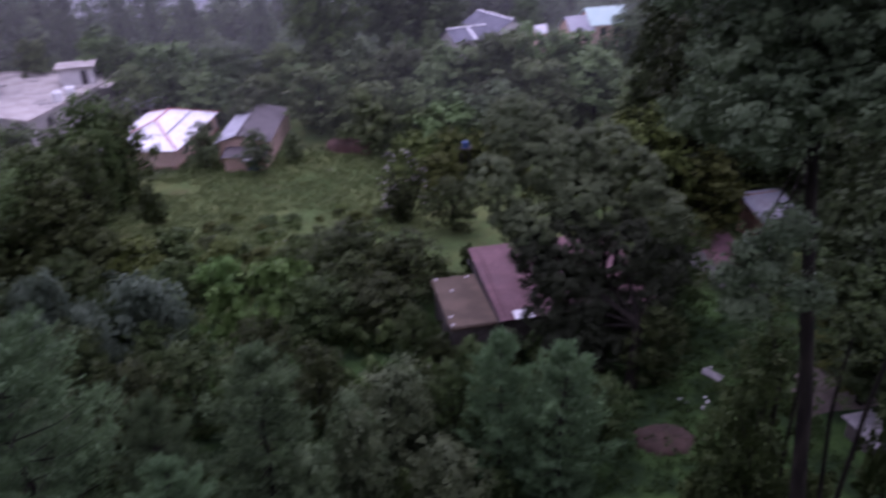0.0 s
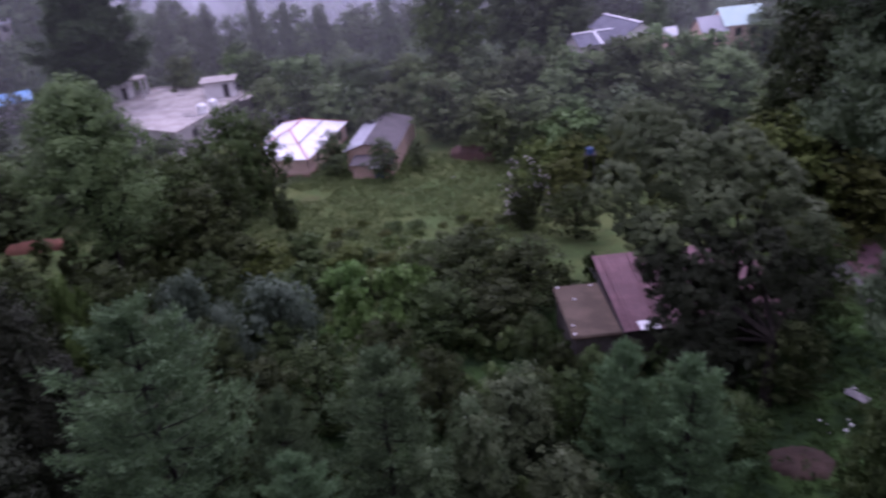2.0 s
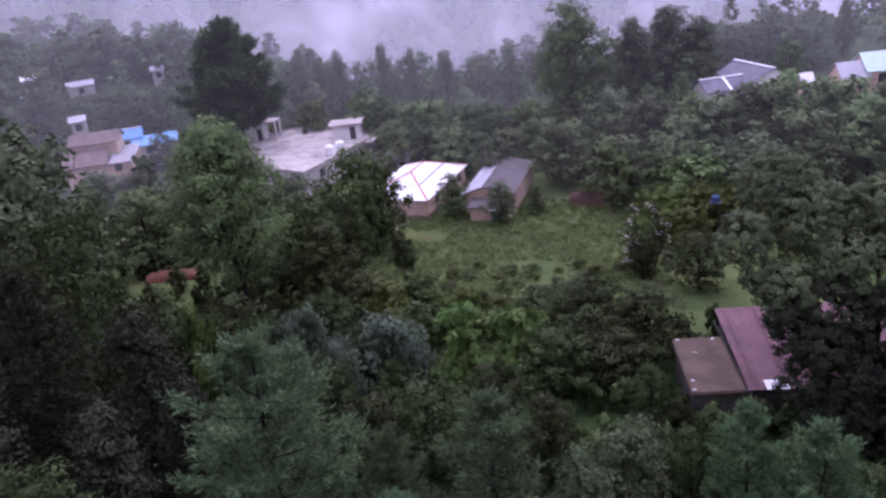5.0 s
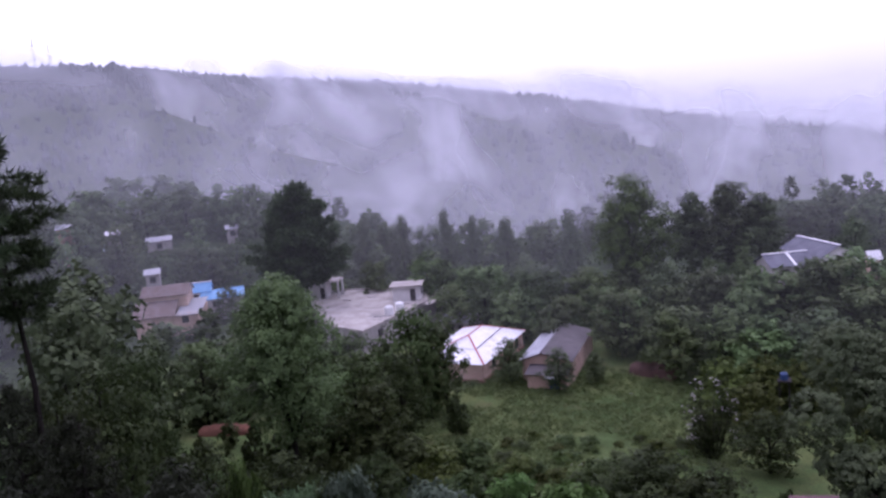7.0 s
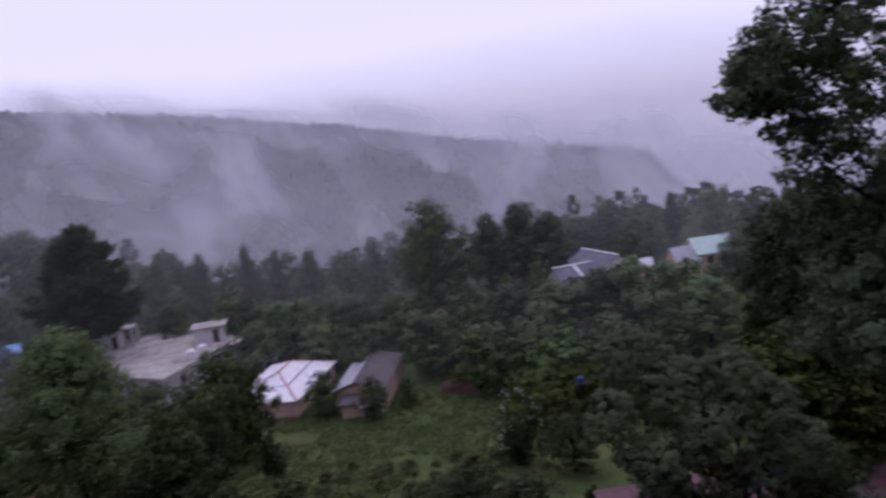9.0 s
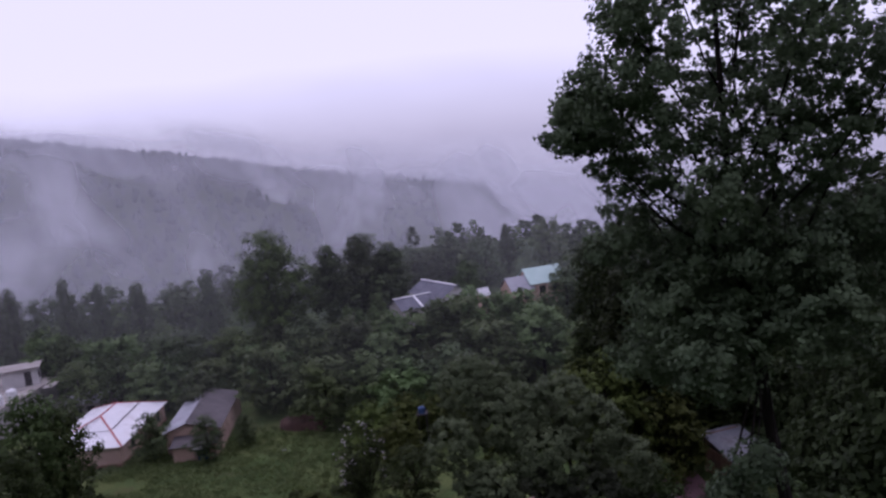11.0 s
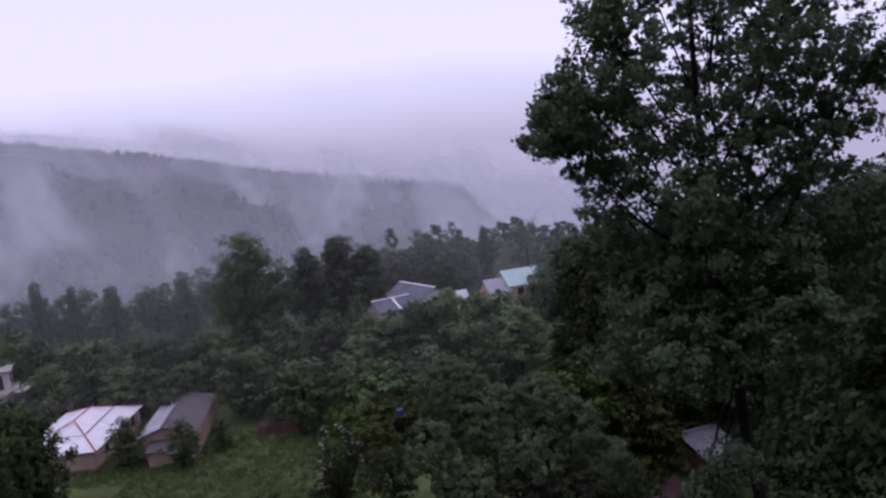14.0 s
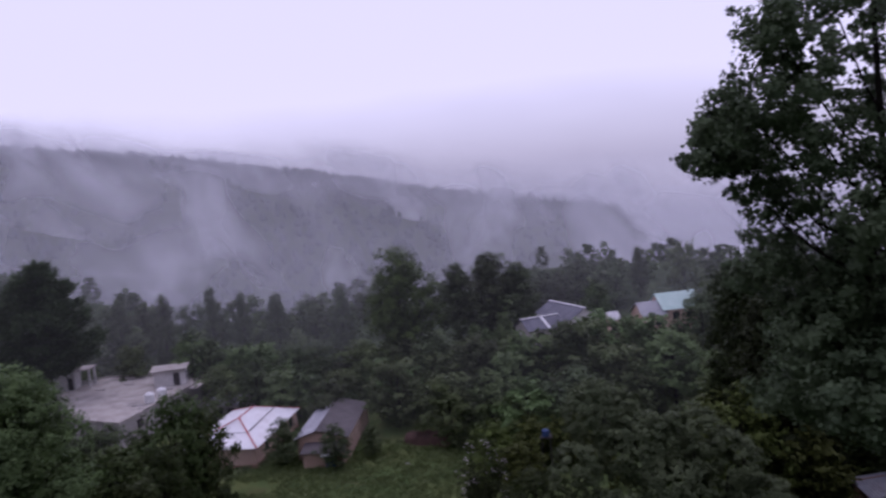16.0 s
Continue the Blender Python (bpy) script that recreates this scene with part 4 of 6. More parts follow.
# houses on the rise, with white ridge caps
low = simple_house("ridge_cap_house", 2.8, 115.2, 5.9, 24, 6.4, 5.6, 3.0, 4.4, RAW_WALL, SLATE_TIN, SLATE_TIN, "cement house with a slate grey roof and white ridge cap", WHITE_CAP)
part("ridge_cap", bar((0.3, -2.8, 3.12), (0.2, 0.0, 4.48), 0.4, 0.08), WHITE_CAP, low, "white hip cap")
simple_house("ridge_cap_house", 7.4, 121.0, 5.9, -60, 10.0, 6.0, 3.4, 5.0, PLASTER, SLATE_TIN, SLATE_TIN, "taller house with a slate grey roof and white ridge cap", WHITE_CAP)
simple_house("mint_roof_house", 24.2, 121.5, 6.4, 14, 6.6, 6.0, 3.0, 5.2, PINK_WALL, GREEN_TIN, GREEN_TIN, "house with a pale mint green tin roof")
simple_house("grey_roof_house", 19.8, 119.6, 6.2, 16, 4.2, 5.0, 2.6, 4.5, PINK_WALL, GREY_TIN, GREY_TIN, "small house with a light grey tin roof")
simple_house("white_kiosk", 13.7, 115.0, 6.8, 20, 1.9, 1.9, 2.4, 3.6, PINK_WALL, WHITE_TIN, WHITE_TIN, "tiny hut with a white pointed roof", windows=1)

# the rust-roofed house beyond the concrete one, and its blue-roofed neighbours
def rust_house():
    """An ochre house whose upper gable rises out of a rusty skirt roof."""
    h = house("rust_roof_house", -99.0, 105.4, 27, "ochre house with rusty corrugated roofs in two steps", 1.8)
    four_walls(h, -5.4, 5.4, -4.0, 4.4, 2.2, PINK_WALL, low=-4.0)
    four_walls(h, -4.6, 3.0, -0.4, 4.2, 5.3, PINK_WALL, low=2.0)
    part("skirt_roof", sheet((-6.0, -4.6, 2.1), (1.6, -4.6, 2.1), (1.6, -0.4, 4.2), (-6.0, -0.4, 4.2), 0.03, 0.4), RUST_TIN, h, "rusty lower roof slope")
    part("skirt_roof", sheet((1.6, -4.6, 2.0), (6.0, -4.6, 2.0), (6.0, 3.0, 3.4), (1.6, 3.0, 3.4), 0.03, 0.4), GREY_TIN, h, "grey tin lean-to slope")
    part("roof_plane", sheet((-5.2, -0.9, 5.0), (3.5, -0.9, 5.0), (3.5, 1.9, 6.6), (-5.2, 1.9, 6.6), 0.03, 0.4), RUST_TIN, h)
    part("roof_plane", sheet((3.5, 4.7, 5.0), (-5.2, 4.7, 5.0), (-5.2, 1.9, 6.6), (3.5, 1.9, 6.6), 0.03, 0.4), GREY_TIN, h)
    bm = bmesh.new()
    tri = [[bm.verts.new(p) for p in ((xx, -0.4, 5.3), (xx, 4.2, 5.3), (xx, 1.9, 6.5))] for xx in (3.0, 2.75)]
    bm.faces.new(tri[0])
    bm.faces.new(tri[1][::-1])
    for k in range(3):
        bm.faces.new((tri[0][k], tri[1][k], tri[1][(k + 1) % 3], tri[0][(k + 1) % 3]))
    bmesh.ops.recalc_face_normals(bm, faces=bm.faces[:])
    part("gable", bm, PINK_WALL, h)
    window(h, 5.4, -1.6, 0.9, 1.1, 1.0, "+x", DARK_GAP)
    window(h, 3.2, -4.0, 0.6, 1.0, 1.0, "-y", DARK_GAP)


rust_house()
simple_house("blue_roof_house", -99.8, 114.4, 2.6, 34, 4.6, 4.0, 2.8, 4.4, PLASTER, BLUE_TIN, BLUE_TIN, "house with a bright blue tin roof", WHITE_CAP)
simple_house("blue_roof_house", -95.6, 115.6, 0.9, 36, 8.2, 4.6, 3.2, 4.6, PLASTER, BLUE_TIN, BLUE_TIN, "lower house with a bright blue tin roof")

for x, y, z, turn, w, d, r, wall_m, roof_m, text in (
    (-108.3, 103.8, 19.2, 45, 3.2, 2.6, 1.8, RAW_WALL, WHITE_TIN, "distant hillside house with a white tin roof"),
    (-113.5, 98.1, 21.4, 40, 3.0, 4.0, 1.6, BRICK_WALL, GREY_TIN, "distant brick house with a pale roof"),
    (-102.9, 109.1, 17.0, 40, 5.4, 4.5, 1.6, RAW_WALL, GREY_TIN, "distant long house with a grey tin roof"),
    (-93.0, 117.7, 17.5, 40, 2.9, 3.4, 2.6, RAW_WALL, GREY_TIN, "distant tall white house with a grey roof"),
    (-108.7, 103.4, 16.6, 40, 3.2, 4.0, 1.5, RAW_WALL, GREEN_TIN, "distant house with a faded green roof"),
    (-104.4, 107.7, 11.2, 40, 3.0, 4.0, 1.8, RAW_WALL, GREY_TIN, "distant pale hut half hidden among the trees"),
):
    far = 1.0 + 0.16 * (z > 12)
    x, y, z = x * far, y * far, 33 + (z - 33) * far
    simple_house("hillside_house", x, y, z - r, turn, w, d, r - 0.8, r, wall_m, roof_m, roof_m, text, windows=1, low=min(-0.5, ground(x, y) - z + r - 0.4))
for x, y, turn, roof_m in ((-51.5, 121.0, 20, GREY_TIN), (-44.0, 127.0, 12, RUST_TIN)):
    simple_house("hidden_house", x, y, ground(x, y) - 2.0, turn, 6.0, 5.0, 2.8, 4.2, PLASTER, roof_m, roof_m, "pale village house half hidden by the trees")


def radio_mast(x, y, height, label):
    """A lattice mast on the ridge."""
    root = tagged(new("radio_mast"), label, "mast")
    root.matrix_basis = pose(x, y, ground(x, y) - 1)
    for sx, sy in ((-1, -1), (1, -1), (1, 1), (-1, 1)):
        part("leg", bar((1.6 * sx, 1.6 * sy, 0), (0.3 * sx, 0.301 * sy, height), 0.3, 0.3), GREY_TIN, root)
    for k in range(6):
        z = height * (k + 0.5) / 6
        r = 1.6 - 1.3 * z / height
        part("cross_bar", bar((-r, -r, z), (r, -r, z + 0.01), 0.2, 0.2), GREY_TIN, root)
        part("cross_bar", bar((-r, r, z), (r, r, z + 0.01), 0.2, 0.2), GREY_TIN, root)


radio_mast(-816, 706, 46, "thin grey lattice mast on the misty ridge")
radio_mast(-805, 719, 38, "thinner grey lattice mast on the misty ridge")


# ---- trees and shrubs ----
for key, x, y, h, w in (
    ("plume_pine", -14.4, 19.2, 10.9, 8.6),
    ("plume_pine_b", -7.7, 23.8, 9.4, 5.5),
    ("plume_pine", -10.7, 20.9, 7.4, 4.2),
    ("leafy", -3.2, 28.8, 7.5, 6.3),
    ("plume_pine_b", 2.1, 28.9, 9.0, 4.4),
    ("plume_pine_b", 4.9, 27.6, 8.9, 5.0),
    ("leafy", -4.0, 24.7, 6.4, 3.6),
    ("leafy", -0.4, 25.0, 4.5, 4.7),
    ("leafy", -5.8, 22.2, 5.1, 3.3),
    ("plume_pine", -9.5, 18.8, 5.0, 3.8),
    ("brown_bush", -23.9, 24.2, 13.8, 6.4),
    ("cedar", -24.1, 19.5, 13.3, 5.5),
    ("brown_bush", -20.3, 22.1, 10.0, 4.2),
    ("mid_dark", -18.0, 12.7, 4.6, 4.4),
    ("brown_bush", -20.4, 17.7, 8.0, 4.4),
    ("brown_bush", -25.1, 16.5, 10.2, 6.1),
    ("cedar", -29.2, 21.1, 14.9, 5.5),
    ("mid_dark", -20.6, 34.3, 7.6, 5.0),
    ("mid_dark", -14.1, 33.1, 7.0, 6.8),
    ("mid_dark", -15.9, 30.0, 7.6, 5.8),
    ("mid_dark", -11.8, 38.2, 5.6, 5.1),
    ("mid_dark", -7.6, 34.2, 5.8, 4.9),
    ("mid_dark", -2.3, 31.9, 5.7, 5.7),
    ("mid_dark", 7.6, 31.6, 5.0, 4.4),
    ("leafy", -2.6, 29.9, 7.4, 4.9),
    ("mid_dark", -0.1, 30.0, 7.3, 4.1),
    ("mid_dark", 4.7, 30.6, 7.3, 3.9),
    ("leafy", -4.5, 25.6, 7.4, 3.6),
):
    plant(key, x, y, h, w, "trees of the near slope")

for key, x, y, h, w in (
    ("layered", -38.8, 53.4, 20.1, 15.6),
    ("mid_green", -34.8, 74.3, 9.3, 5.7),
    ("mid_green", -59.8, 72.5, 9.9, 11.4),
    ("mid_green", -64.0, 70.3, 9.3, 8.7),
    ("shrub_bright", -32.1, 38.3, 8.4, 3.2),
    ("mid_green", -36.8, 61.9, 11.2, 9.4),
    ("mid_green", -37.0, 75.4, 13.5, 10.2),
    ("mid_dark", -34.0, 65.8, 10.6, 7.4),
    ("mid_green", -33.4, 59.2, 8.7, 7.9),
    ("mid_green", -41.2, 59.1, 6.3, 8.5),
    ("mid_green", -33.6, 75.9, 11.3, 7.3),
    ("mid_green", -45.5, 75.3, 10.3, 10.1),
    ("mid_green", -41.4, 76.5, 9.2, 8.7),
    ("mid_dark", -50.0, 74.9, 11.3, 8.2),
    ("leafy", -29.3, 86.7, 6.2, 6.0),
    ("leafy", -22.6, 84.5, 5.9, 5.1),
    ("leafy", -19.0, 88.0, 4.2, 3.6),
    ("shrub_dark", -29.9, 69.9, 4.0, 3.6),
    ("shrub_silver", -19.6, 41.6, 7.1, 6.4),
    ("shrub_silver", -25.6, 40.6, 7.8, 4.2),
    ("shrub_silver", -21.6, 38.4, 6.6, 4.0),
    ("shrub_bright", -12.0, 46.5, 5.8, 6.0),
    ("shrub_bright", -14.6, 42.6, 5.2, 4.5),
    ("mid_dark", -7.6, 51.4, 6.8, 9.3),
    ("mid_dark", -3.5, 49.9, 6.6, 7.4),
    ("mid_dark", -9.2, 44.1, 5.6, 6.4),
    ("mid_dark", -5.4, 45.7, 4.7, 7.8),
    ("mid_dark", -2.6, 40.9, 4.6, 3.4),
    ("mid_grey", -55.0, 48.0, 21.9, 15.5),
    ("mid_grey", -50.6, 42.4, 20.7, 12.8),
    ("mid_dark", -43.6, 41.2, 16.5, 8.0),
    ("mid_dark", -39.1, 34.3, 16.1, 9.5),
    ("mid_dark", -37.3, 40.5, 9.0, 6.3),
    ("mid_dark", -36.0, 28.6, 16.9, 7.0),
    ("mid_dark", -31.5, 41.4, 8.4, 7.5),
    ("mid_dark", -28.0, 47.5, 6.0, 6.5),
    ("mid_green", -45.6, 74.1, 9.6, 9.1),
    ("mid_green", -46.1, 66.2, 10.1, 8.4),
    ("shrub_green", -28.9, 56.6, 4.4, 5.9),
    ("shrub_olive", -25.5, 53.8, 4.4, 5.6),
    ("shrub_green", -24.7, 60.5, 3.2, 4.9),
    ("shrub_olive", -20.1, 58.8, 2.6, 4.2),
    ("shrub_green", -12.4, 58.9, 3.0, 5.3),
    ("shrub_bright", -17.8, 51.2, 4.0, 4.8),
    ("shrub_green", -21.1, 49.3, 4.4, 5.2),
    ("shrub_dark", -9.1, 60.8, 3.4, 4.6),
    ("shrub_green", -5.4, 70.8, 4.0, 4.0),
    ("mid_olive", -3.9, 79.9, 6.7, 7.2),
    ("mid_olive", 0.1, 82.0, 6.3, 7.4),
    ("mid_olive", 4.4, 82.2, 6.5, 7.4),
    ("mid_olive", -1.2, 76.4, 5.4, 6.4),
    ("mid_dark", 0.2, 66.0, 6.0, 7.0),
    ("pine_tall", -28.7, 21.8, 26.2, 5.6),
    ("pine_tall", -27.6, 18.0, 24.0, 5.0),
    ("pine_broad", -70.6, 106.7, 25.4, 19.0),
):
    plant(key, x, y, h, w, "trees round the meadow")

for key, x, y, h, w in (
    ("mid_olive", 16.8, 59.7, 13.8, 9.1),
    ("mid_olive", 21.0, 57.6, 10.6, 7.5),
    ("mid_green", 22.5, 67.5, 11.5, 11.5),
    ("mid_dark", 18.5, 62.2, 9.2, 6.6),
    ("mid_dark", 12.0, 37.6, 6.0, 4.6),
    ("mid_dark", 15.2, 45.5, 9.0, 6.5),
    ("mid_dark", 26.8, 39.8, 14.0, 10.2),
    ("mid_olive", 24.1, 36.8, 9.2, 9.0),
    ("mid_dark", 30.0, 52.0, 9.5, 8.9),
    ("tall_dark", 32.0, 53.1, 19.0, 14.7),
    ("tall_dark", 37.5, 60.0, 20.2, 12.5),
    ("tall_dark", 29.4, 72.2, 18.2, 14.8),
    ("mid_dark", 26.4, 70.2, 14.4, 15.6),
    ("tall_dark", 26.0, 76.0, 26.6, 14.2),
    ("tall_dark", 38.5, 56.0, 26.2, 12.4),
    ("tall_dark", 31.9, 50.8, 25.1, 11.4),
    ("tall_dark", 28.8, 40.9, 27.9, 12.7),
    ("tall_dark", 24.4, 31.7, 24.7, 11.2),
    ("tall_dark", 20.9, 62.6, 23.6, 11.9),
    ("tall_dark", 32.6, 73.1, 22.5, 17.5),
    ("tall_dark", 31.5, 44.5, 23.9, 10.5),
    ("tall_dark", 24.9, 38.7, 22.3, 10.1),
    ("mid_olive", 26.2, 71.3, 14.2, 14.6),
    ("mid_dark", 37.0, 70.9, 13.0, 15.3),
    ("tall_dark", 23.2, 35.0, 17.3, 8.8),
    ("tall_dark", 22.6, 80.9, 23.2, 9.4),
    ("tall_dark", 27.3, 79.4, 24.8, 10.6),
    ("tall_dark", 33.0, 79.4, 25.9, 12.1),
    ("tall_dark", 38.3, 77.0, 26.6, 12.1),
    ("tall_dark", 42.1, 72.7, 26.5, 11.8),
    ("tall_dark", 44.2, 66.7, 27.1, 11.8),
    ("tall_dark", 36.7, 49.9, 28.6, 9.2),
    ("mid_dark", 23.9, 52.8, 5.0, 5.2),
    ("mid_dark", 11.7, 23.2, 10.7, 4.8),
    ("mid_dark", 11.5, 24.4, 8.5, 3.8),
    ("shrub_dark", 18.3, 23.8, 9.0, 4.1),
):
    plant(key, x, y, h, w, "large trees about the maroon roof")

for key, x, y, h, w in (
    ("belt_a", -120.2, 136.7, 12.2, 12.7),
    ("belt_a", -108.8, 145.9, 12.4, 12.7),
    ("belt_a", -114.9, 141.2, 9.5, 11.3),
    ("belt_a", -126.5, 130.9, 10.3, 12.7),
    ("belt_a", -129.6, 122.5, 10.6, 12.5),
    ("belt_a", -134.7, 116.9, 11.6, 13.9),
    ("belt_b", -117.8, 114.8, 9.3, 10.2),
    ("belt_a", -125.7, 111.2, 9.9, 11.8),
    ("belt_a", -136.6, 109.0, 12.1, 14.9),
    ("belt_a", -93.3, 136.1, 17.6, 10.3),
    ("belt_a", -83.2, 136.7, 15.6, 8.7),
    ("belt_a", -121.7, 87.8, 26.0, 15.1),
    ("poplar", -79.5, 144.6, 14.8, 7.7),
    ("poplar", -61.3, 125.9, 17.6, 6.2),
    ("poplar", -53.4, 127.3, 18.1, 5.6),
):
    plant(key, x, y, h, w, "trees above the tree line")

for key, x, y, h, w in (
    ("poplar", -49.3, 131.0, 16.3, 4.7),
    ("poplar", -42.8, 130.2, 15.7, 7.1),
    ("belt_a", -43.8, 159.1, 8.1, 7.8),
    ("poplar", -31.2, 130.3, 15.9, 7.0),
    ("oval", -19.9, 126.4, 21.6, 14.8),
    ("poplar", -10.8, 131.6, 15.3, 10.8),
    ("poplar", -5.2, 130.9, 14.7, 12.6),
    ("poplar", -0.2, 133.0, 11.4, 10.9),
    ("belt_a", 4.3, 144.0, 7.5, 9.0),
    ("belt_a", 4.0, 145.9, 8.4, 9.8),
    ("belt_a", 7.6, 146.8, 7.3, 8.8),
    ("belt_a", 17.4, 149.0, 8.6, 10.1),
    ("belt_a", 11.1, 146.6, 9.0, 10.9),
    ("belt_a", 16.8, 144.0, 8.6, 9.1),
    ("belt_a", 12.1, 149.5, 9.1, 9.4),
    ("poplar", 23.3, 148.2, 10.7, 5.3),
    ("belt_a", 17.4, 138.9, 8.7, 8.8),
    ("belt_b", 31.5, 146.7, 11.3, 8.8),
):
    plant(key, x, y, h, w, "trees above the tree line")

for key, x, y, h, w in (
    ("belt_a", 12.4, 124.4, 7.9, 6.9),
    ("belt_a", 30.2, 118.6, 9.7, 11.5),
    ("belt_c", 10.1, 103.5, 9.1, 11.0),
    ("belt_a", 14.2, 105.9, 6.4, 6.8),
    ("belt_b", 16.6, 101.8, 9.3, 12.4),
    ("belt_a", 25.4, 109.1, 7.9, 9.7),
    ("belt_b", 3.0, 100.0, 8.7, 10.5),
    ("belt_c", -1.2, 102.8, 6.8, 7.3),
    ("belt_a", 34.8, 107.4, 9.5, 11.5),
):
    plant(key, x, y, h, w, "trees above the tree line")

for key, x, y, h, w in (
    ("belt_a", -49.9, 115.7, 10.3, 8.1),
    ("belt_b", -46.8, 117.0, 9.2, 10.0),
    ("belt_b", -42.3, 118.7, 8.6, 10.5),
    ("belt_a", -35.9, 118.2, 8.3, 9.8),
    ("belt_a", -33.1, 121.6, 8.1, 8.4),
    ("belt_a", -27.3, 123.0, 6.5, 7.7),
    ("belt_c", -21.7, 119.1, 7.2, 8.7),
    ("belt_a", -18.6, 119.6, 7.4, 8.6),
    ("belt_a", -14.2, 117.7, 6.0, 7.1),
    ("belt_b", -7.7, 104.8, 7.1, 8.5),
    ("belt_a", -4.3, 102.9, 6.6, 7.7),
    ("belt_b", -0.8, 103.0, 6.1, 6.5),
):
    plant(key, x, y, h, w, "trees between the houses")

for key, x, y, h, w in (
    ("belt_c", -44.4, 106.1, 8.4, 10.1),
    ("belt_a", -39.7, 107.9, 8.5, 9.0),
    ("belt_a", -32.8, 105.5, 7.8, 9.0),
    ("belt_b", -27.2, 107.0, 6.8, 8.4),
    ("belt_b", -22.5, 112.8, 6.8, 8.0),
    ("belt_c", -16.8, 102.6, 7.5, 8.7),
    ("belt_b", -11.9, 103.3, 7.2, 7.9),
    ("belt_a", -6.1, 99.7, 6.5, 7.6),
    ("belt_b", -2.2, 97.8, 8.0, 8.8),
    ("belt_a", -92.6, 152.0, 7.8, 6.4),
    ("belt_a", -87.7, 154.9, 11.5, 9.6),
    ("belt_a", -82.2, 157.9, 9.9, 7.2),
    ("belt_a", -79.4, 159.3, 10.8, 7.0),
    ("belt_a", -74.2, 161.8, 9.6, 6.3),
    ("belt_a", -70.6, 163.4, 9.6, 9.3),
):
    plant(key, x, y, h, w, "trees between the houses")

for key, x, y, h, w in (
    ("belt_a", -66.0, 165.3, 6.9, 7.5),
    ("belt_a", -60.0, 167.6, 10.1, 7.7),
    ("belt_a", -55.5, 169.1, 8.3, 6.8),
    ("belt_a", -49.4, 171.0, 7.4, 8.9),
    ("belt_a", -46.9, 171.7, 7.7, 8.9),
    ("belt_a", -39.3, 162.8, 6.4, 7.8),
    ("belt_a", -36.4, 174.2, 7.5, 7.4),
    ("belt_a", -115.0, 109.8, 11.3, 9.9),
    ("belt_c", -121.0, 103.2, 13.8, 9.9),
    ("belt_a", -109.0, 115.7, 8.8, 9.9),
    ("belt_a", -98.6, 124.7, 11.2, 7.5),
    ("belt_b", -117.5, 107.1, 9.5, 8.7),
    ("belt_b", -112.5, 108.8, 6.0, 8.8),
    ("belt_a", -105.7, 118.8, 7.5, 8.7),
    ("belt_a", 5.7, 99.8, 10.1, 8.7),
):
    plant(key, x, y, h, w, "trees between the houses")

for key, x, y, h, w in (
    ("belt_a", -115.5, 109.3, 7.7, 8.7),
    ("belt_b", -94.5, 97.8, 3.9, 9.3),
    ("belt_a", -90.6, 102.8, 2.9, 8.3),
    ("belt_a", -91.7, 112.3, 7.1, 6.5),
    ("belt_a", -105.5, 109.4, 9.9, 8.0),
    ("belt_b", -105.6, 133.2, 2.0, 7.6),
    ("belt_a", -114.9, 122.6, 1.0, 10.0),
    ("belt_b", -121.2, 116.4, 3.9, 8.7),
    ("belt_b", -108.6, 125.6, 1.8, 8.7),
    ("belt_a", -102.3, 121.7, 8.8, 10.0),
    ("belt_a", -123.7, 99.9, 13.2, 9.9),
    ("belt_c", -62.3, 78.2, 11.8, 8.7),
    ("belt_b", -60.1, 67.0, 11.0, 9.3),
    ("belt_a", -62.5, 61.9, 12.3, 7.7),
    ("belt_b", -64.1, 118.8, 10.4, 9.6),
    ("belt_c", -53.8, 118.3, 11.3, 12.3),
    ("belt_b", -41.4, 114.8, 10.1, 12.5),
    ("belt_c", -38.2, 126.4, 8.8, 10.4),
    ("round", -26.8, 100.2, 6.6, 7.5),
    ("belt_b", -34.4, 104.0, 8.1, 9.6),
):
    plant(key, x, y, h, w, "trees between the houses")

for key, x, y, h, w in (
    ("belt_c", -24.8, 114.5, 9.1, 11.1),
    ("belt_b", -16.9, 97.8, 10.0, 11.8),
    ("belt_b", -9.4, 91.5, 9.4, 11.1),
    ("belt_a", -13.2, 109.0, 8.9, 10.4),
    ("belt_c", -4.3, 90.2, 9.2, 10.9),
    ("belt_a", -6.7, 101.5, 8.8, 9.7),
    ("belt_c", -0.7, 101.5, 7.2, 8.1),
    ("belt_b", 3.2, 99.8, 8.8, 10.3),
    ("belt_b", 8.1, 99.6, 10.6, 11.9),
    ("belt_c", -0.1, 86.8, 8.9, 10.5),
    ("belt_a", 5.5, 89.2, 9.5, 11.5),
    ("belt_b", 10.9, 93.5, 10.3, 12.0),
    ("belt_b", 11.8, 95.3, 9.6, 11.5),
    ("belt_c", 18.7, 96.2, 9.8, 11.7),
    ("belt_a", 6.2, 92.0, 8.9, 11.1),
):
    plant(key, x, y, h, w, "trees between the houses")

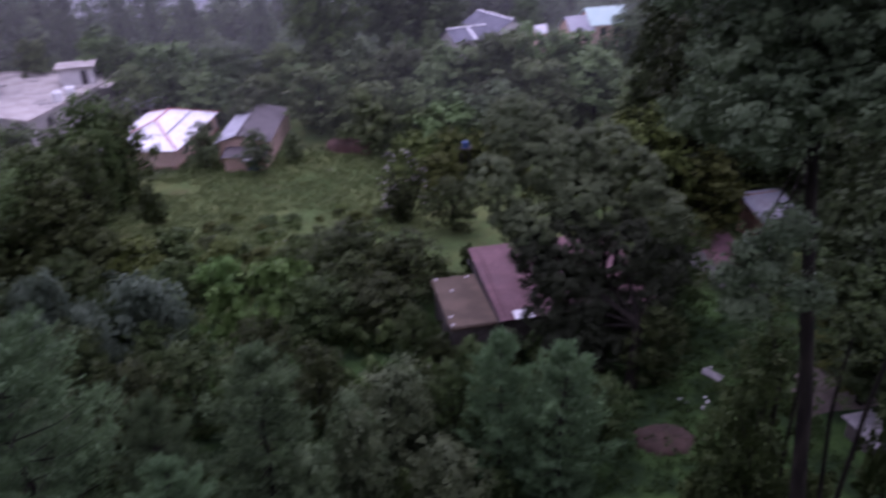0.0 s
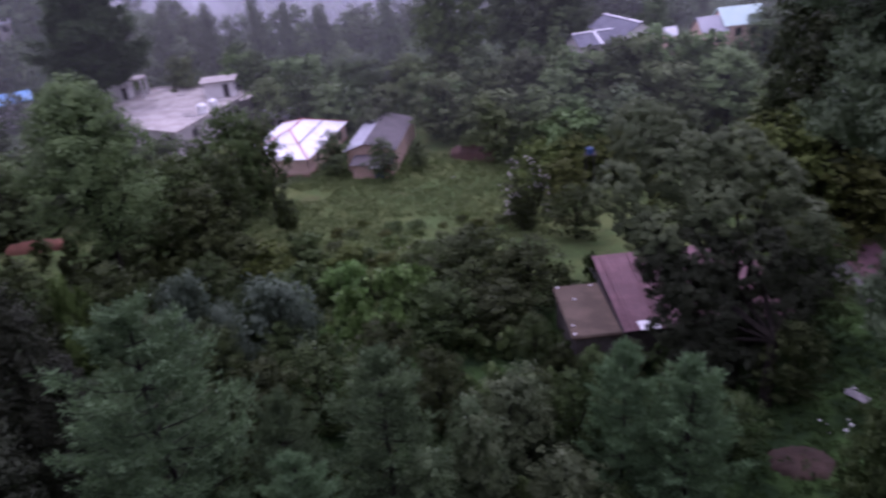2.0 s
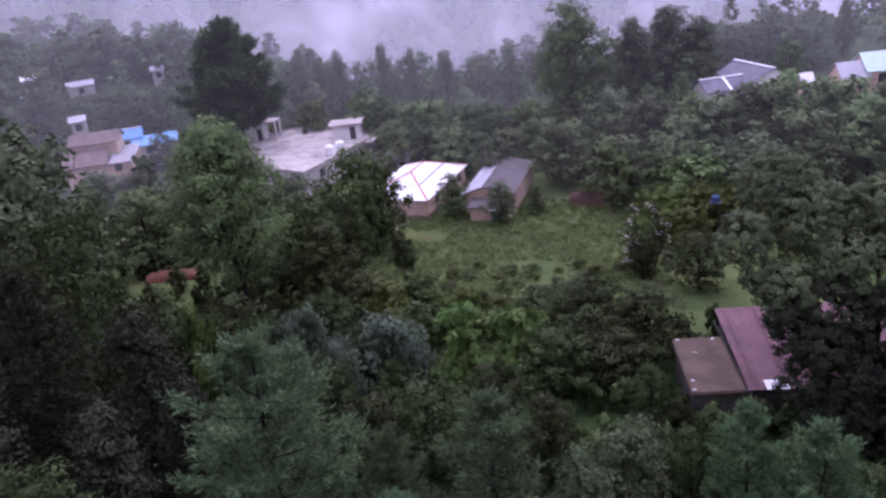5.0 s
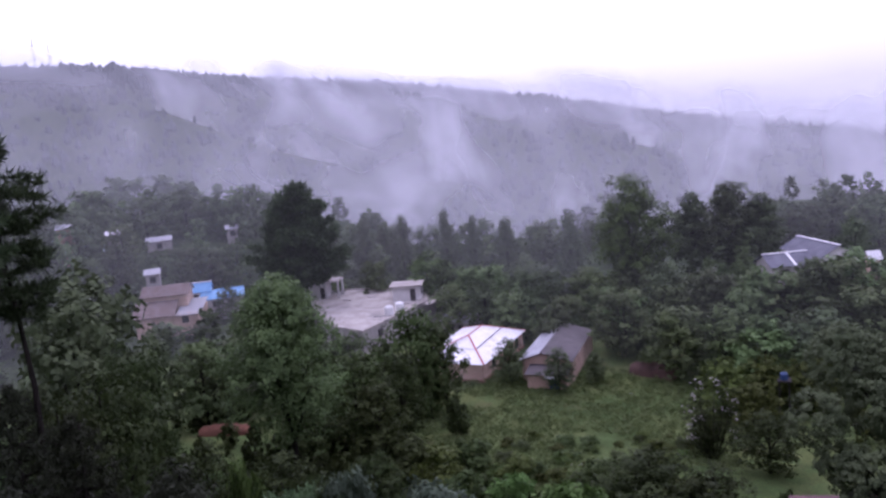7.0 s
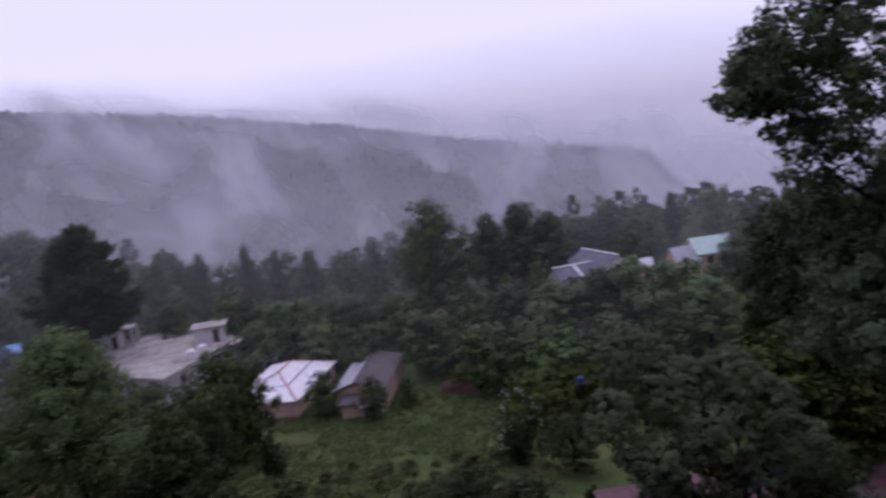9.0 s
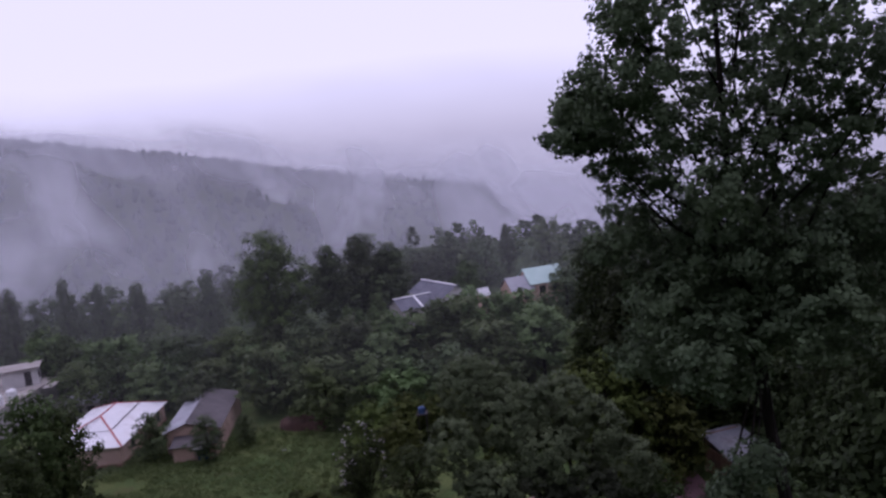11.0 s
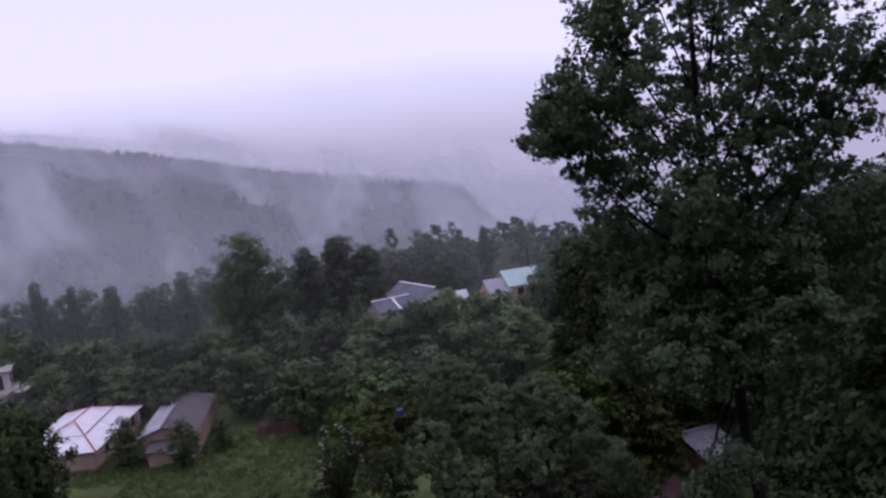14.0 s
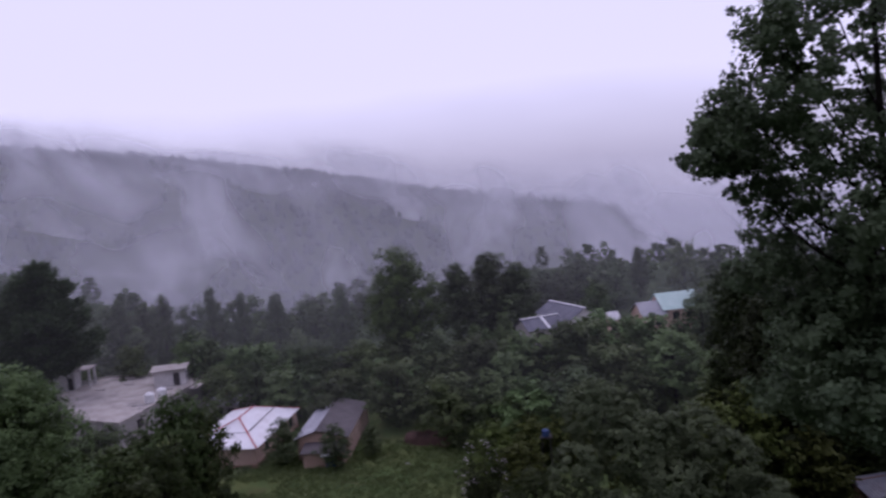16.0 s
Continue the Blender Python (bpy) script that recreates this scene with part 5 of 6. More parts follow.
for key, x, y, h, w in (
    ("belt_b", 23.0, 84.9, 11.8, 12.6),
    ("belt_d", 24.7, 76.1, 10.5, 12.9),
    ("belt_d", 19.6, 78.2, 8.7, 10.5),
    ("belt_a", 30.0, 78.5, 12.5, 13.4),
    ("belt_a", 31.5, 69.7, 8.0, 10.0),
    ("belt_a", 40.2, 69.2, 13.9, 14.0),
    ("belt_a", 38.0, 58.8, 10.3, 12.5),
    ("belt_a", 47.6, 88.0, 14.1, 15.8),
    ("belt_a", 52.7, 79.0, 18.1, 16.4),
):
    plant(key, x, y, h, w, "trees between the houses")


# clear of the houses: middle and reach
CLEAR = [(-37, 94, 11), (-25, 94, 9), (-60, 105, 15), (-43, 107, 5), (4, 117, 6), (9, 124, 6), (20, 121, 8), (-98, 106, 11), (-55, 64, 4), (-91, 117, 8), (13.7, 115, 3), (30, 63, 5), (22, 54, 5), (1.7, 78, 4), (20, 46, 6), (25, 56, 6), (30, 58, 5), (14, 37, 6)]
CLEAR += [(-121, 116, 6), (-114, 109, 5), (-128, 109, 6), (-120, 102, 5), (-115, 122, 7), (-108, 115, 5), (-104, 132, 6), (-98, 124, 5), (-51.5, 121, 5), (-44, 127, 5), (-28.5, 141, 6)]


def scatter(keys, count, az0, az1, d0, d1, h0, h1, group, seed, slim=(0.65, 0.95)):
    """Fills a stretch of the land with trees, clear of the houses."""
    rng = random.Random(seed)
    for _ in range(count):
        az, d = radians(rng.uniform(az0, az1)), math.sqrt(rng.uniform(d0 * d0, d1 * d1))
        x, y, h = d * math.sin(az), d * math.cos(az), rng.uniform(h0, h1)
        key, w = rng.choice(keys), h * rng.uniform(*slim)
        if all(math.hypot(x - a, y - b) > r for a, b, r in CLEAR):
            plant(key, x, y, h, w, group)

scatter(["shrub_green", "shrub_olive", "shrub_olive"], 46, -24.0, -6.2, 54, 74, 0.5, 1.1, "low bushes in the meadow", 77, (1.6, 2.8))


def joined_woods(name, keys, count, az0, az1, d0, d1, h0, h1, label, seed):
    """Woods too far off to tell the trees apart: many crowns in one mesh."""
    rng = random.Random(seed)
    crowns = []
    for k in keys:
        me = [c for c in KINDS[k][0].children if c.name.startswith(("crown", "foliage"))][0].data
        co = np.empty(len(me.vertices) * 3, np.float32)
        me.vertices.foreach_get("co", co)
        crowns.append((co.reshape(-1, 3), KINDS[k][1], KINDS[k][2], me.materials[0]))
    blocks, slots = [], []
    for _ in range(count):
        az, d = radians(rng.uniform(az0, az1)), math.sqrt(rng.uniform(d0 * d0, d1 * d1))
        x, y, h = d * math.sin(az), d * math.cos(az), rng.uniform(h0, h1)
        w, turn, k = h * rng.uniform(0.65, 1.0), rng.uniform(0, 6.28), rng.randrange(len(keys))
        if any(math.hypot(x - a, y - b) < r for a, b, r in CLEAR):
            continue
        co, hh, ww, _ = crowns[k]
        c, s = math.cos(turn) * w / ww, math.sin(turn) * w / ww
        blocks.append(np.stack([x + c * co[:, 0] - s * co[:, 1], y + s * co[:, 0] + c * co[:, 1], ground(x, y) - 0.3 + co[:, 2] * h / hh], 1))
        slots.append(np.full(len(co) // 4, k, np.int32))
    co, slot = np.concatenate(blocks), np.concatenate(slots)
    me = bpy.data.meshes.new(name)
    me.vertices.add(len(co))
    me.vertices.foreach_set("co", co.astype(np.float32).ravel())
    me.loops.add(len(co))
    me.loops.foreach_set("vertex_index", np.arange(len(co), dtype=np.int32))
    me.polygons.add(len(slot))
    me.polygons.foreach_set("loop_start", np.arange(0, len(co), 4, dtype=np.int32))
    for c in crowns:
        me.materials.append(c[3])
    me.polygons.foreach_set("material_index", slot)
    me.update(calc_edges=True)
    tagged(new(name, me), label, "woods", kind="stuff")


joined_woods("far_woods", ("far_a", "far_a", "far_b"), 240, -62, 45, 122, 240, 5.5, 9, "dense dark green woods behind the village", 3)
scatter(("belt_a", "belt_b", "belt_b", "belt_c"), 46, -21, 14, 98, 122, 3.5, 6, "trees between the houses", 13)
joined_woods("side_woods", ("far_a", "far_b"), 60, -70, -47, 72, 150, 5, 8, "dense mixed woods beside the village", 4)
joined_woods("side_woods", ("far_a", "far_b", "far_d"), 60, 8, 52, 70, 130, 5, 8, "dense mixed woods beside the village", 6)
scatter(("belt_b", "belt_d", "belt_d"), 34, -3, 16, 74, 98, 2.5, 4.5, "orchard trees", 16, (0.8, 1.1))
scatter(("shrub_green", "shrub_olive", "shrub_bright", "shrub_green"), 60, -26, -3, 50, 72, 0.6, 1.4, "shrubs in the meadow", 7, (1.8, 3.0))
joined_woods("undergrowth", ("thicket_dark", "thicket_green", "thicket_dark"), 230, -60, 2, 26, 57, 1.2, 3.0, "dark tangled undergrowth on the slope", 8)
joined_woods("undergrowth", ("thicket_dark", "thicket_green"), 70, 16, 48, 44, 75, 1.5, 3.5, "dark undergrowth under the tall trees", 18)
joined_woods("undergrowth", ("thicket_dark", "thicket_dark", "thicket_green"), 60, 22, 48, 22, 33, 1.2, 2.4, "dark undergrowth about the stone shed", 28)
joined_woods("undergrowth", ("thicket_dark", "thicket_green", "thicket_dark"), 90, -16, 9.5, 25, 39, 1.2, 2.4, "dark bushes below the stone house", 38)
joined_woods("undergrowth", ("thicket_green", "thicket_dark"), 120, -47, -27, 55, 100, 1.6, 3.4, "green bushes among the trees beside the meadow", 48)
joined_woods("village_woods", ("belt_a", "belt_b", "belt_c"), 40, -36, -7, 108, 138, 5, 7.5, "green trees crowded behind the village houses", 33)
joined_woods("side_woods", ("far_a", "far_a", "far_b"), 100, -66, -34, 150, 236, 7, 11, "dense dark woods on the far hillside", 24)
scatter(("mid_dark", "mid_grey"), 26, -52, -22, 34, 58, 4, 6.5, "trees of the near slope", 9)

# bushes against the walls of the yard
for key, x, y, h, w in (("shrub_dark", -0.9, 40.3, 2.3, 2.6), ("shrub_green", 1.2, 40.6, 2.2, 2.6), ("shrub_dark", 3.4, 40.9, 2.4, 2.8), ("shrub_dark", 5.6, 41.2, 2.5, 3.0), ("shrub_green", 8.2, 41.8, 2.4, 3.0), ("shrub_dark", -2.3, 42.5, 2.2, 2.6), ("shrub_dark", 10.6, 42.6, 2.6, 3.2)):
    plant(key, x, y, h, w, "bushes of the yard")

for spare in [v for v in KINDS.values() if not v[3]]:
    for o in (*spare[0].children_recursive, spare[0]):
        bpy.data.objects.remove(o)


# ---- the tall poplar close to the viewer ----
def big_poplar():
    rng = random.Random(9)
    root = tagged(new("poplar_tree"), "tall dark poplar with a leaning trunk and open leafy crown", "tree", "large trees about the maroon roof")
    bx, by = 8.9, 14.5
    bz = ground(bx, by)
    root.matrix_basis = pose(bx, by, bz)
    o = Vector((bx, by, bz))
    verts, faces = [], []
    spine = [Vector(p) - o for p in ((8.95, 14.5, bz - 0.6), (8.75, 14.6, 18.0), (8.45, 14.75, 21.0), (7.75, 15.1, 26.0), (7.2, 15.4, 30.5), (7.1, 15.5, 35.0), (7.0, 15.5, 42.0))]
    limb(verts, faces, spine[:5], 0.23, 0.09, 10)
    limb(verts, faces, spine[4:], 0.09, 0.015, 8)
    clumps = []
    for x, y, z, r in BIG_LOBES + MORE_LOBES:
        c = Vector((x, y, z)) - o
        z0 = max(28.2 - bz, c.z - 3.2)
        f = min(1.0, max(0.0, (z0 + bz - 26.0) / 16.0))
        start = spine[3].lerp(spine[6], f)
        limb(verts, faces, [start, start.lerp(c, 0.5) + Vector((0, 0, -0.35)), c, c + Vector((0, 0, r * 0.5))], 0.03, 0.008, 6)
        for _ in range(int((28 if z > 30 else 56) * r * r) + 14):
            v = Vector((rng.gauss(0, 1), rng.gauss(0, 1), rng.gauss(0, 1))).normalized() * r * rng.random() ** 0.4
            clumps.append((c.x + v.x, c.y + v.y, c.z + v.z * 0.9, 0.24 * rng.uniform(0.6, 1.5), v.x / r, v.y / r, v.z / r))
            if rng.random() < 0.12:
                limb(verts, faces, [c, c + v * 0.6, c + v], 0.012, 0.004, 4)
    part("trunk", bmesh_of(verts, faces), BARK, root)
    ob = new("crown", leaf_mesh("crown", clumps, 50, 0.10, 0.085, LEAF_BIG, 9, up=0.3))
    ob.parent = root


def bmesh_of(verts, faces):
    bm = bmesh.new()
    vs = [bm.verts.new(v) for v in verts]
    for f in faces:
        bm.faces.new([vs[i] for i in f])
    for f in bm.faces:
        f.smooth = True
    return bm


# limbs of the crown: the middle of each leafy mass and its reach
BIG_LOBES = [
    (8.21, 16.31, 37.25, 2.34),
    (6.87, 16.89, 35.96, 1.92),
    (7.94, 13.18, 35.13, 1.62),
    (5.08, 14.61, 34.15, 1.17),
    (7.73, 16.12, 33.98, 2.16),
    (9.29, 14.90, 33.73, 1.59),
    (4.82, 16.66, 33.17, 0.78),
    (5.76, 15.13, 32.69, 1.34),
    (8.14, 15.08, 32.47, 1.55),
    (9.39, 14.34, 32.57, 1.03),
    (5.39, 16.19, 31.52, 0.96),
    (6.32, 14.38, 31.53, 0.95),
    (9.64, 13.49, 33.66, 0.62),
    (4.86, 15.73, 30.51, 0.74),
    (6.45, 16.28, 30.27, 1.19),
    (9.40, 15.80, 31.14, 1.11),
]
MORE_LOBES = [
    (8.54, 16.11, 38.62, 1.79),
    (4.43, 16.35, 33.38, 0.54),
    (4.75, 15.93, 32.56, 0.69),
    (4.02, 15.55, 32.86, 0.42),
    (4.53, 14.63, 33.50, 0.63),
    (4.87, 14.49, 35.09, 0.69),
    (6.98, 15.16, 30.23, 1.26),
    (7.74, 14.26, 30.27, 1.22),
    (5.88, 15.33, 29.23, 1.18),
    (9.49, 15.36, 29.93, 1.22),
    (7.42, 15.16, 28.84, 1.27),
    (5.58, 16.05, 27.96, 1.02),
    (8.11, 13.74, 29.06, 1.20),
    (6.02, 14.04, 28.33, 1.04),
    (4.32, 16.39, 33.45, 0.69),
    (4.04, 16.60, 32.94, 0.53),
    (4.70, 16.50, 34.03, 0.50),
    (6.44, 13.99, 25.32, 0.60),
    (5.91, 14.22, 24.80, 0.38),
    (6.74, 13.85, 26.17, 0.55),
    (7.27, 13.58, 24.82, 0.45),
    (6.26, 14.07, 24.16, 0.45),
    (8.60, 14.90, 29.30, 1.20),
    (6.60, 15.60, 29.00, 1.10),
    (9.60, 14.20, 31.00, 1.00),
    (7.60, 15.80, 31.40, 1.20),
    (9.90, 13.60, 30.00, 0.95),
]
big_poplar()


def billow_tree(x, y, masses, mat, label):
    """A large tree whose crown is a heap of rounded leafy masses (middle and reach) over forked limbs."""
    rng = random.Random(12)
    root = tagged(new("willow_tree"), label, "tree", "large trees about the maroon roof")
    o = Vector((x, y, ground(x, y)))
    root.matrix_basis = Matrix.Translation(o)
    fork = Vector((0.2, 0.4, 4.2))
    verts, faces, clumps = [], [], []
    limb(verts, faces, [(0, 0, -0.6), (0.1, 0.1, 2.0), fork], 0.42, 0.30, 9)
    for mx, my, mz, r in masses:
        c = Vector((mx, my, mz)) - o
        limb(verts, faces, [fork, fork.lerp(c, 0.5) + Vector((0, 0, 0.6)), c], 0.16, 0.04, 6)
        for _ in range(int(42 * r * r)):
            v = Vector((rng.gauss(0, 1), rng.gauss(0, 1), rng.gauss(0.2, 1))).normalized()
            wob = 0.82 + 0.22 * noise.noise((c.x + v.x * 2.2, c.y + v.y * 2.2, c.z + v.z * 2.2)) + rng.uniform(-0.08, 0.08)
            q = c + v * r * wob
            clumps.append((q.x, q.y, q.z, 0.3 * rng.uniform(0.7, 1.3), v.x, v.y, v.z))
    part("trunk", bmesh_of(verts, faces), BARK, root)
    new("crown", leaf_mesh("crown", clumps, 32, 0.20, 0.105, mat, 26, droop=0.3)).parent = root


billow_tree(9.0, 39.2, [(4.1, 45.8, 17.8, 2.4), (2.4, 42.4, 15.6, 1.7), (9.3, 44.0, 16.6, 2.2), (6.3, 44.0, 16.1, 2.5), (8.1, 42.2, 14.2, 2.5), (11.2, 43.6, 15.0, 2.2), (4.7, 41.2, 13.1, 1.8), (12.7, 43.2, 12.5, 2.3), (5.7, 46.6, 17.1, 1.8), (8.0, 45.3, 15.6, 1.8), (3.6, 41.8, 13.4, 1.4)], WILLOW_LEAF, "large billowing grey-green tree beside the maroon roof")
# lower masses of the same crown, split off; darker leaves stand for their shade
billow_tree(10.6, 37.4, [(7.2, 41.4, 11.6, 2.6), (10.0, 40.8, 11.6, 2.5), (8.2, 40.2, 8.7, 2.3), (11.2, 40.5, 8.2, 2.2), (13.2, 42.0, 9.5, 2.0), (5.3, 40.1, 10.8, 1.6), (5.7, 39.9, 8.1, 1.6), (6.8, 39.4, 6.1, 1.6), (9.4, 39.4, 6.0, 1.8), (4.7, 40.7, 11.8, 1.4), (6.5, 40.0, 10.4, 1.9), (7.9, 39.4, 7.3, 1.8)], LEAF_BROWN, "lower masses of the billowing tree, shade painted as dusky leaves")


def slim_tree(points, r0, r1, key_mat, crown, label):
    """A slender trunk with a light crown."""
    root = tagged(new("slender_tree"), label, "tree", "large trees about the maroon roof")
    o = Vector((points[0][0], points[0][1], ground(points[0][0], points[0][1])))
    root.matrix_basis = Matrix.Translation(o)
    verts, faces = [], []
    limb(verts, faces, [Vector((o.x, o.y, o.z - 0.5)) - o] + [Vector(p) - o for p in points[1:]], r0, r1, 8)
    part("trunk", bmesh_of(verts, faces), BARK, root)
    rng = random.Random(int(points[0][0] * 10))
    top = Vector(points[-1]) - o
    cl = []
    for _ in range(crown):
        v = Vector((rng.gauss(0, 1), rng.gauss(0, 1), rng.gauss(0, 0.8)))
        cl.append((top.x + v.x * 0.9, top.y + v.y * 0.9, top.z + v.z * 1.1, 0.3))
    new("crown", leaf_mesh("crown", cl, 24, 0.14, 0.09, key_mat, 5)).parent = root


slim_tree([(12.18, 22.97, 10.74), (12.10, 23.01, 15.20), (11.56, 23.29, 17.33), (11.04, 23.54, 19.37)], 0.12, 0.042, LEAF_DARK, 60, "slender dark tree with a light green crown")
slim_tree([(12.74, 22.66, 11.57), (12.63, 22.73, 15.89), (12.13, 23.00, 18.69)], 0.08, 0.028, LEAF_DARK, 40, "thin dark sapling beside the tall poplar")
slim_tree([(14.40, 21.65, 12.38), (14.60, 21.52, 15.41), (14.78, 21.39, 17.69), (14.84, 21.35, 19.54)], 0.10, 0.035, LEAF_DARK, 50, "leaning dark tree beside the stone shed")
slim_tree([(14.16, 21.81, 11.69), (13.72, 22.09, 14.23), (13.70, 22.09, 16.04), (13.77, 22.05, 17.78)], 0.09, 0.032, LEAF_DARK, 30, "thin leaning trunk beside the footpath")


# ---- the yard below: maroon roof, mud roof, sheds, path ----
def maroon_house():
    h = house("maroon_roof_house", 3.0, 42.0, 12, "low stone house with a faded maroon corrugated tin roof", 3.4)
    w, d = 11.0, 8.8
    four_walls(h, 0.3, w - 0.3, 0.3, d - 0.3, 2.6, DARK_STONE, 0.35)
    part("roof_plane", sheet((0, -0.2, 2.65), (w, -0.2, 2.65), (w, d, 3.5), (0, d, 3.5), 0.035, 0.35), MAROON_TIN, h)
    for x in (0.5, 2.4, 4.6):
        part("roof_batten", bar((x, 0.3, 2.82), (x + 0.1, d - 0.3, 3.62), 0.10, 0.05), MAROON_TIN, h)
    part("fascia", box(-0.06, 0.0, -0.2, d, 2.45, 2.62), DARK_GAP, h)
    part("patch_sheet", sheet((1.0, -0.3, 2.75), (2.3, -0.3, 2.75), (2.3, 0.6, 2.84), (1.0, 0.6, 2.84)), WHITE_TIN, h, "pale patched roof sheet")
    for x in (3.5, 8.0):
        window(h, x, 0.3, 0.9, 0.9, 1.0, "-y", DARK_GAP)
    door(h, 5.8, 0.3, 0.0, 0.9, 1.9, "-y", DARK_GAP)


def mud_house():
    h = house("mud_roof_house", -1.0, 41.6, 12, "low stone house with a flat beaten earth roof", 3.2)
    four_walls(h, 0.9, 3.8, -0.2, 6.0, 2.45, DARK_STONE, 0.35)
    part("roof", box(0.7, 3.95, -0.5, 6.2, 2.45, 2.75, 0.08), MUD, h, "flat beaten earth roof")
    rng = random.Random(3)
    for x, y in ((0.9, -0.2), (1.0, 5.9), (1.8, 4.1), (3.3, 5.8), (1.0, 0.8)):
        bm = bmesh.new()
        bmesh.ops.create_icosphere(bm, subdivisions=1, radius=0.11, matrix=Matrix.Translation((x, y, 2.79)) @ Matrix.Diagonal((1.3, 1, 0.7, 1)))
        part("stone", bm, LIME_STONE, h)


def shed(name, x, y, z, turn, w, d, e, r, wall_mat, roof_mat, label):
    h = tagged(new(name), label, "shed")
    h.matrix_basis = pose(x, y, z, 0, 0, turn)
    four_walls(h, 0.15, w - 0.15, 0.15, d - 0.15, e, wall_mat, 0.25, -1.2)
    part("roof_plane", sheet((-0.1, -0.2, e + 0.03), (w + 0.1, -0.2, e + 0.03), (w + 0.1, d + 0.1, r), (-0.1, d + 0.1, r), 0.03, 0.3), roof_mat, h)
    part("back_fill", box(0.15, w - 0.15, d - 0.4, d - 0.15, e, r - 0.08), wall_mat, h)
    door(h, w * 0.3, 0.15, 0.0, 0.8, min(1.8, e - 0.1), "-y", DARK_GAP)
    return h


maroon_house()
mud_house()
shed("tin_shed", 20.6, 50.8, 1.6, 8, 3.0, 6.4, 2.3, 3.0, RAW_WALL, MAROON_TIN, "narrow shed with a purplish corrugated tin roof")
shed("brick_shed", 27.6, 60.6, 0.9, 14, 4.0, 4.4, 2.4, 3.7, BRICK_WALL, GREY_TIN, "red brick shed with a pale grey tin roof")
shed("stone_shed", 21.4, 29.7, 3.9, 14, 6.2, 2.6, 1.7, 1.85, DARK_STONE, SLAB, "low stone shed with a weathered grey roof")
water_tank(1.7, 80.0, ground(1.7, 80.0) + 4.3, 0.40, 0.75, BLUE_PAINT, "blue plastic water tank on a stand")


def tank_stand():
    s = tagged(new("tank_stand"), "rough timber stand under the blue water tank", "stand")
    s.matrix_basis = pose(1.7, 80.0, ground(1.7, 80.0))
    for x in (-0.45, 0.45):
        for y in (-0.45, 0.45):
            part("leg", box(x - 0.06, x + 0.06, y - 0.06, y + 0.06, -0.4, 4.2), DARK_GAP, s)
    part("platform", box(-0.65, 0.65, -0.65, 0.65, 4.2, 4.3), DARK_GAP, s)


tank_stand()


def patch(name, points, mat, label, category, lift=0.06):
    """Bare ground that lies on the meadow, with a ragged edge."""
    rng = random.Random(len(name))
    cx, cy = sum(p[0] for p in points) / len(points), sum(p[1] for p in points) / len(points)
    ring = []
    for (ax, ay), (bx, by) in zip(points, points[1:] + points[:1]):
        for k in range(6):
            f = k / 6
            j = rng.uniform(0.88, 1.08)
            ring.append((cx + (ax + (bx - ax) * f - cx) * j, cy + (ay + (by - ay) * f - cy) * j))
    verts, faces, n = [(cx, cy, ground(cx, cy) + lift + 0.12)], [], len(ring)
    for s in (0.5, 0.85, 1.0):
        for x, y in ring:
            px, py = cx + (x - cx) * s, cy + (y - cy) * s
            verts.append((px, py, ground(px, py) + (lift + rng.uniform(0.05, 0.16) if s < 1 else -0.15)))
    for k in range(n):
        j = (k + 1) % n
        faces.append((0, 1 + k, 1 + j))
        for i in range(2):
            p, q = 1 + i * n, 1 + (i + 1) * n
            faces.append((p + k, q + k, q + j, p + j))
    tagged(new(name, mesh_of(name, verts, faces, mat, False)), label, category, kind="structure")


patch("gravel_path", [(18.0, 33.6), (24.0, 34.4), (30.0, 36.5), (34.0, 44.0), (28.0, 43.5), (21.0, 39.0)], PATH_MAT, "pale stony yard and footpath", "path", 0.12)
patch("bare_soil", [(9.4, 31.4), (10.6, 30.5), (12.2, 30.7), (13.1, 31.8), (12.6, 33.2), (11.0, 33.6), (9.7, 32.8)], BROWN_SOIL, "bare brown soil bed in the yard", "soil", 0.12)


def bank(name, a, b, height, mat, label):
    """A cut face of earth between two points of the plan."""
    rng = random.Random(4)
    verts, faces, n = [], [], 14
    a, b = Vector((*a, 0)), Vector((*b, 0))
    back = (b - a).normalized().cross(Vector((0, 0, -1)))
    for k in range(n + 1):
        p = a.lerp(b, k / n)
        g = ground(p.x, p.y)
        h = height * (0.72 + 0.28 * math.sin(math.pi * min(1, max(0, (k + 0.8) / (n + 1.6))))) * rng.uniform(0.85, 1.1)
        for off, z in ((0.0, -0.3), (0.1, h * 0.5), (0.5, h), (1.6, h * 0.9), (2.6, -0.3)):
            q = p + back * (off + rng.uniform(-0.08, 0.08))
            verts.append((q.x, q.y, g + z))
    for k in range(n):
        for i in range(4):
            s = k * 5 + i
            faces.append((s, s + 5, s + 6, s + 1))
    tagged(new(name, mesh_of(name, verts, faces, mat, False)), label, "earth bank", kind="structure")


bank("red_bank", (-15.6, 91.5), (-9.8, 89.6), 1.6, BANK_SOIL, "low reddish brown earth bank behind the meadow")
bank("red_bank", (-58.0, 62.7), (-52.8, 64.7), 0.9, RED_SOIL, "raw red earth bank among the trees")


def stone_mesh(seed):
    rng = random.Random(seed)
    bm = bmesh.new()
    bmesh.ops.create_icosphere(bm, subdivisions=1, radius=0.5)
    for v in bm.verts:
        v.co *= rng.uniform(0.75, 1.15)
        v.co.z *= 0.72
    me = bpy.data.meshes.new("stone")
    bm.to_mesh(me)
    bm.free()
    return me


STONES = [stone_mesh(i) for i in range(4)]
for me in STONES:
    me.materials.append(LIME_STONE)


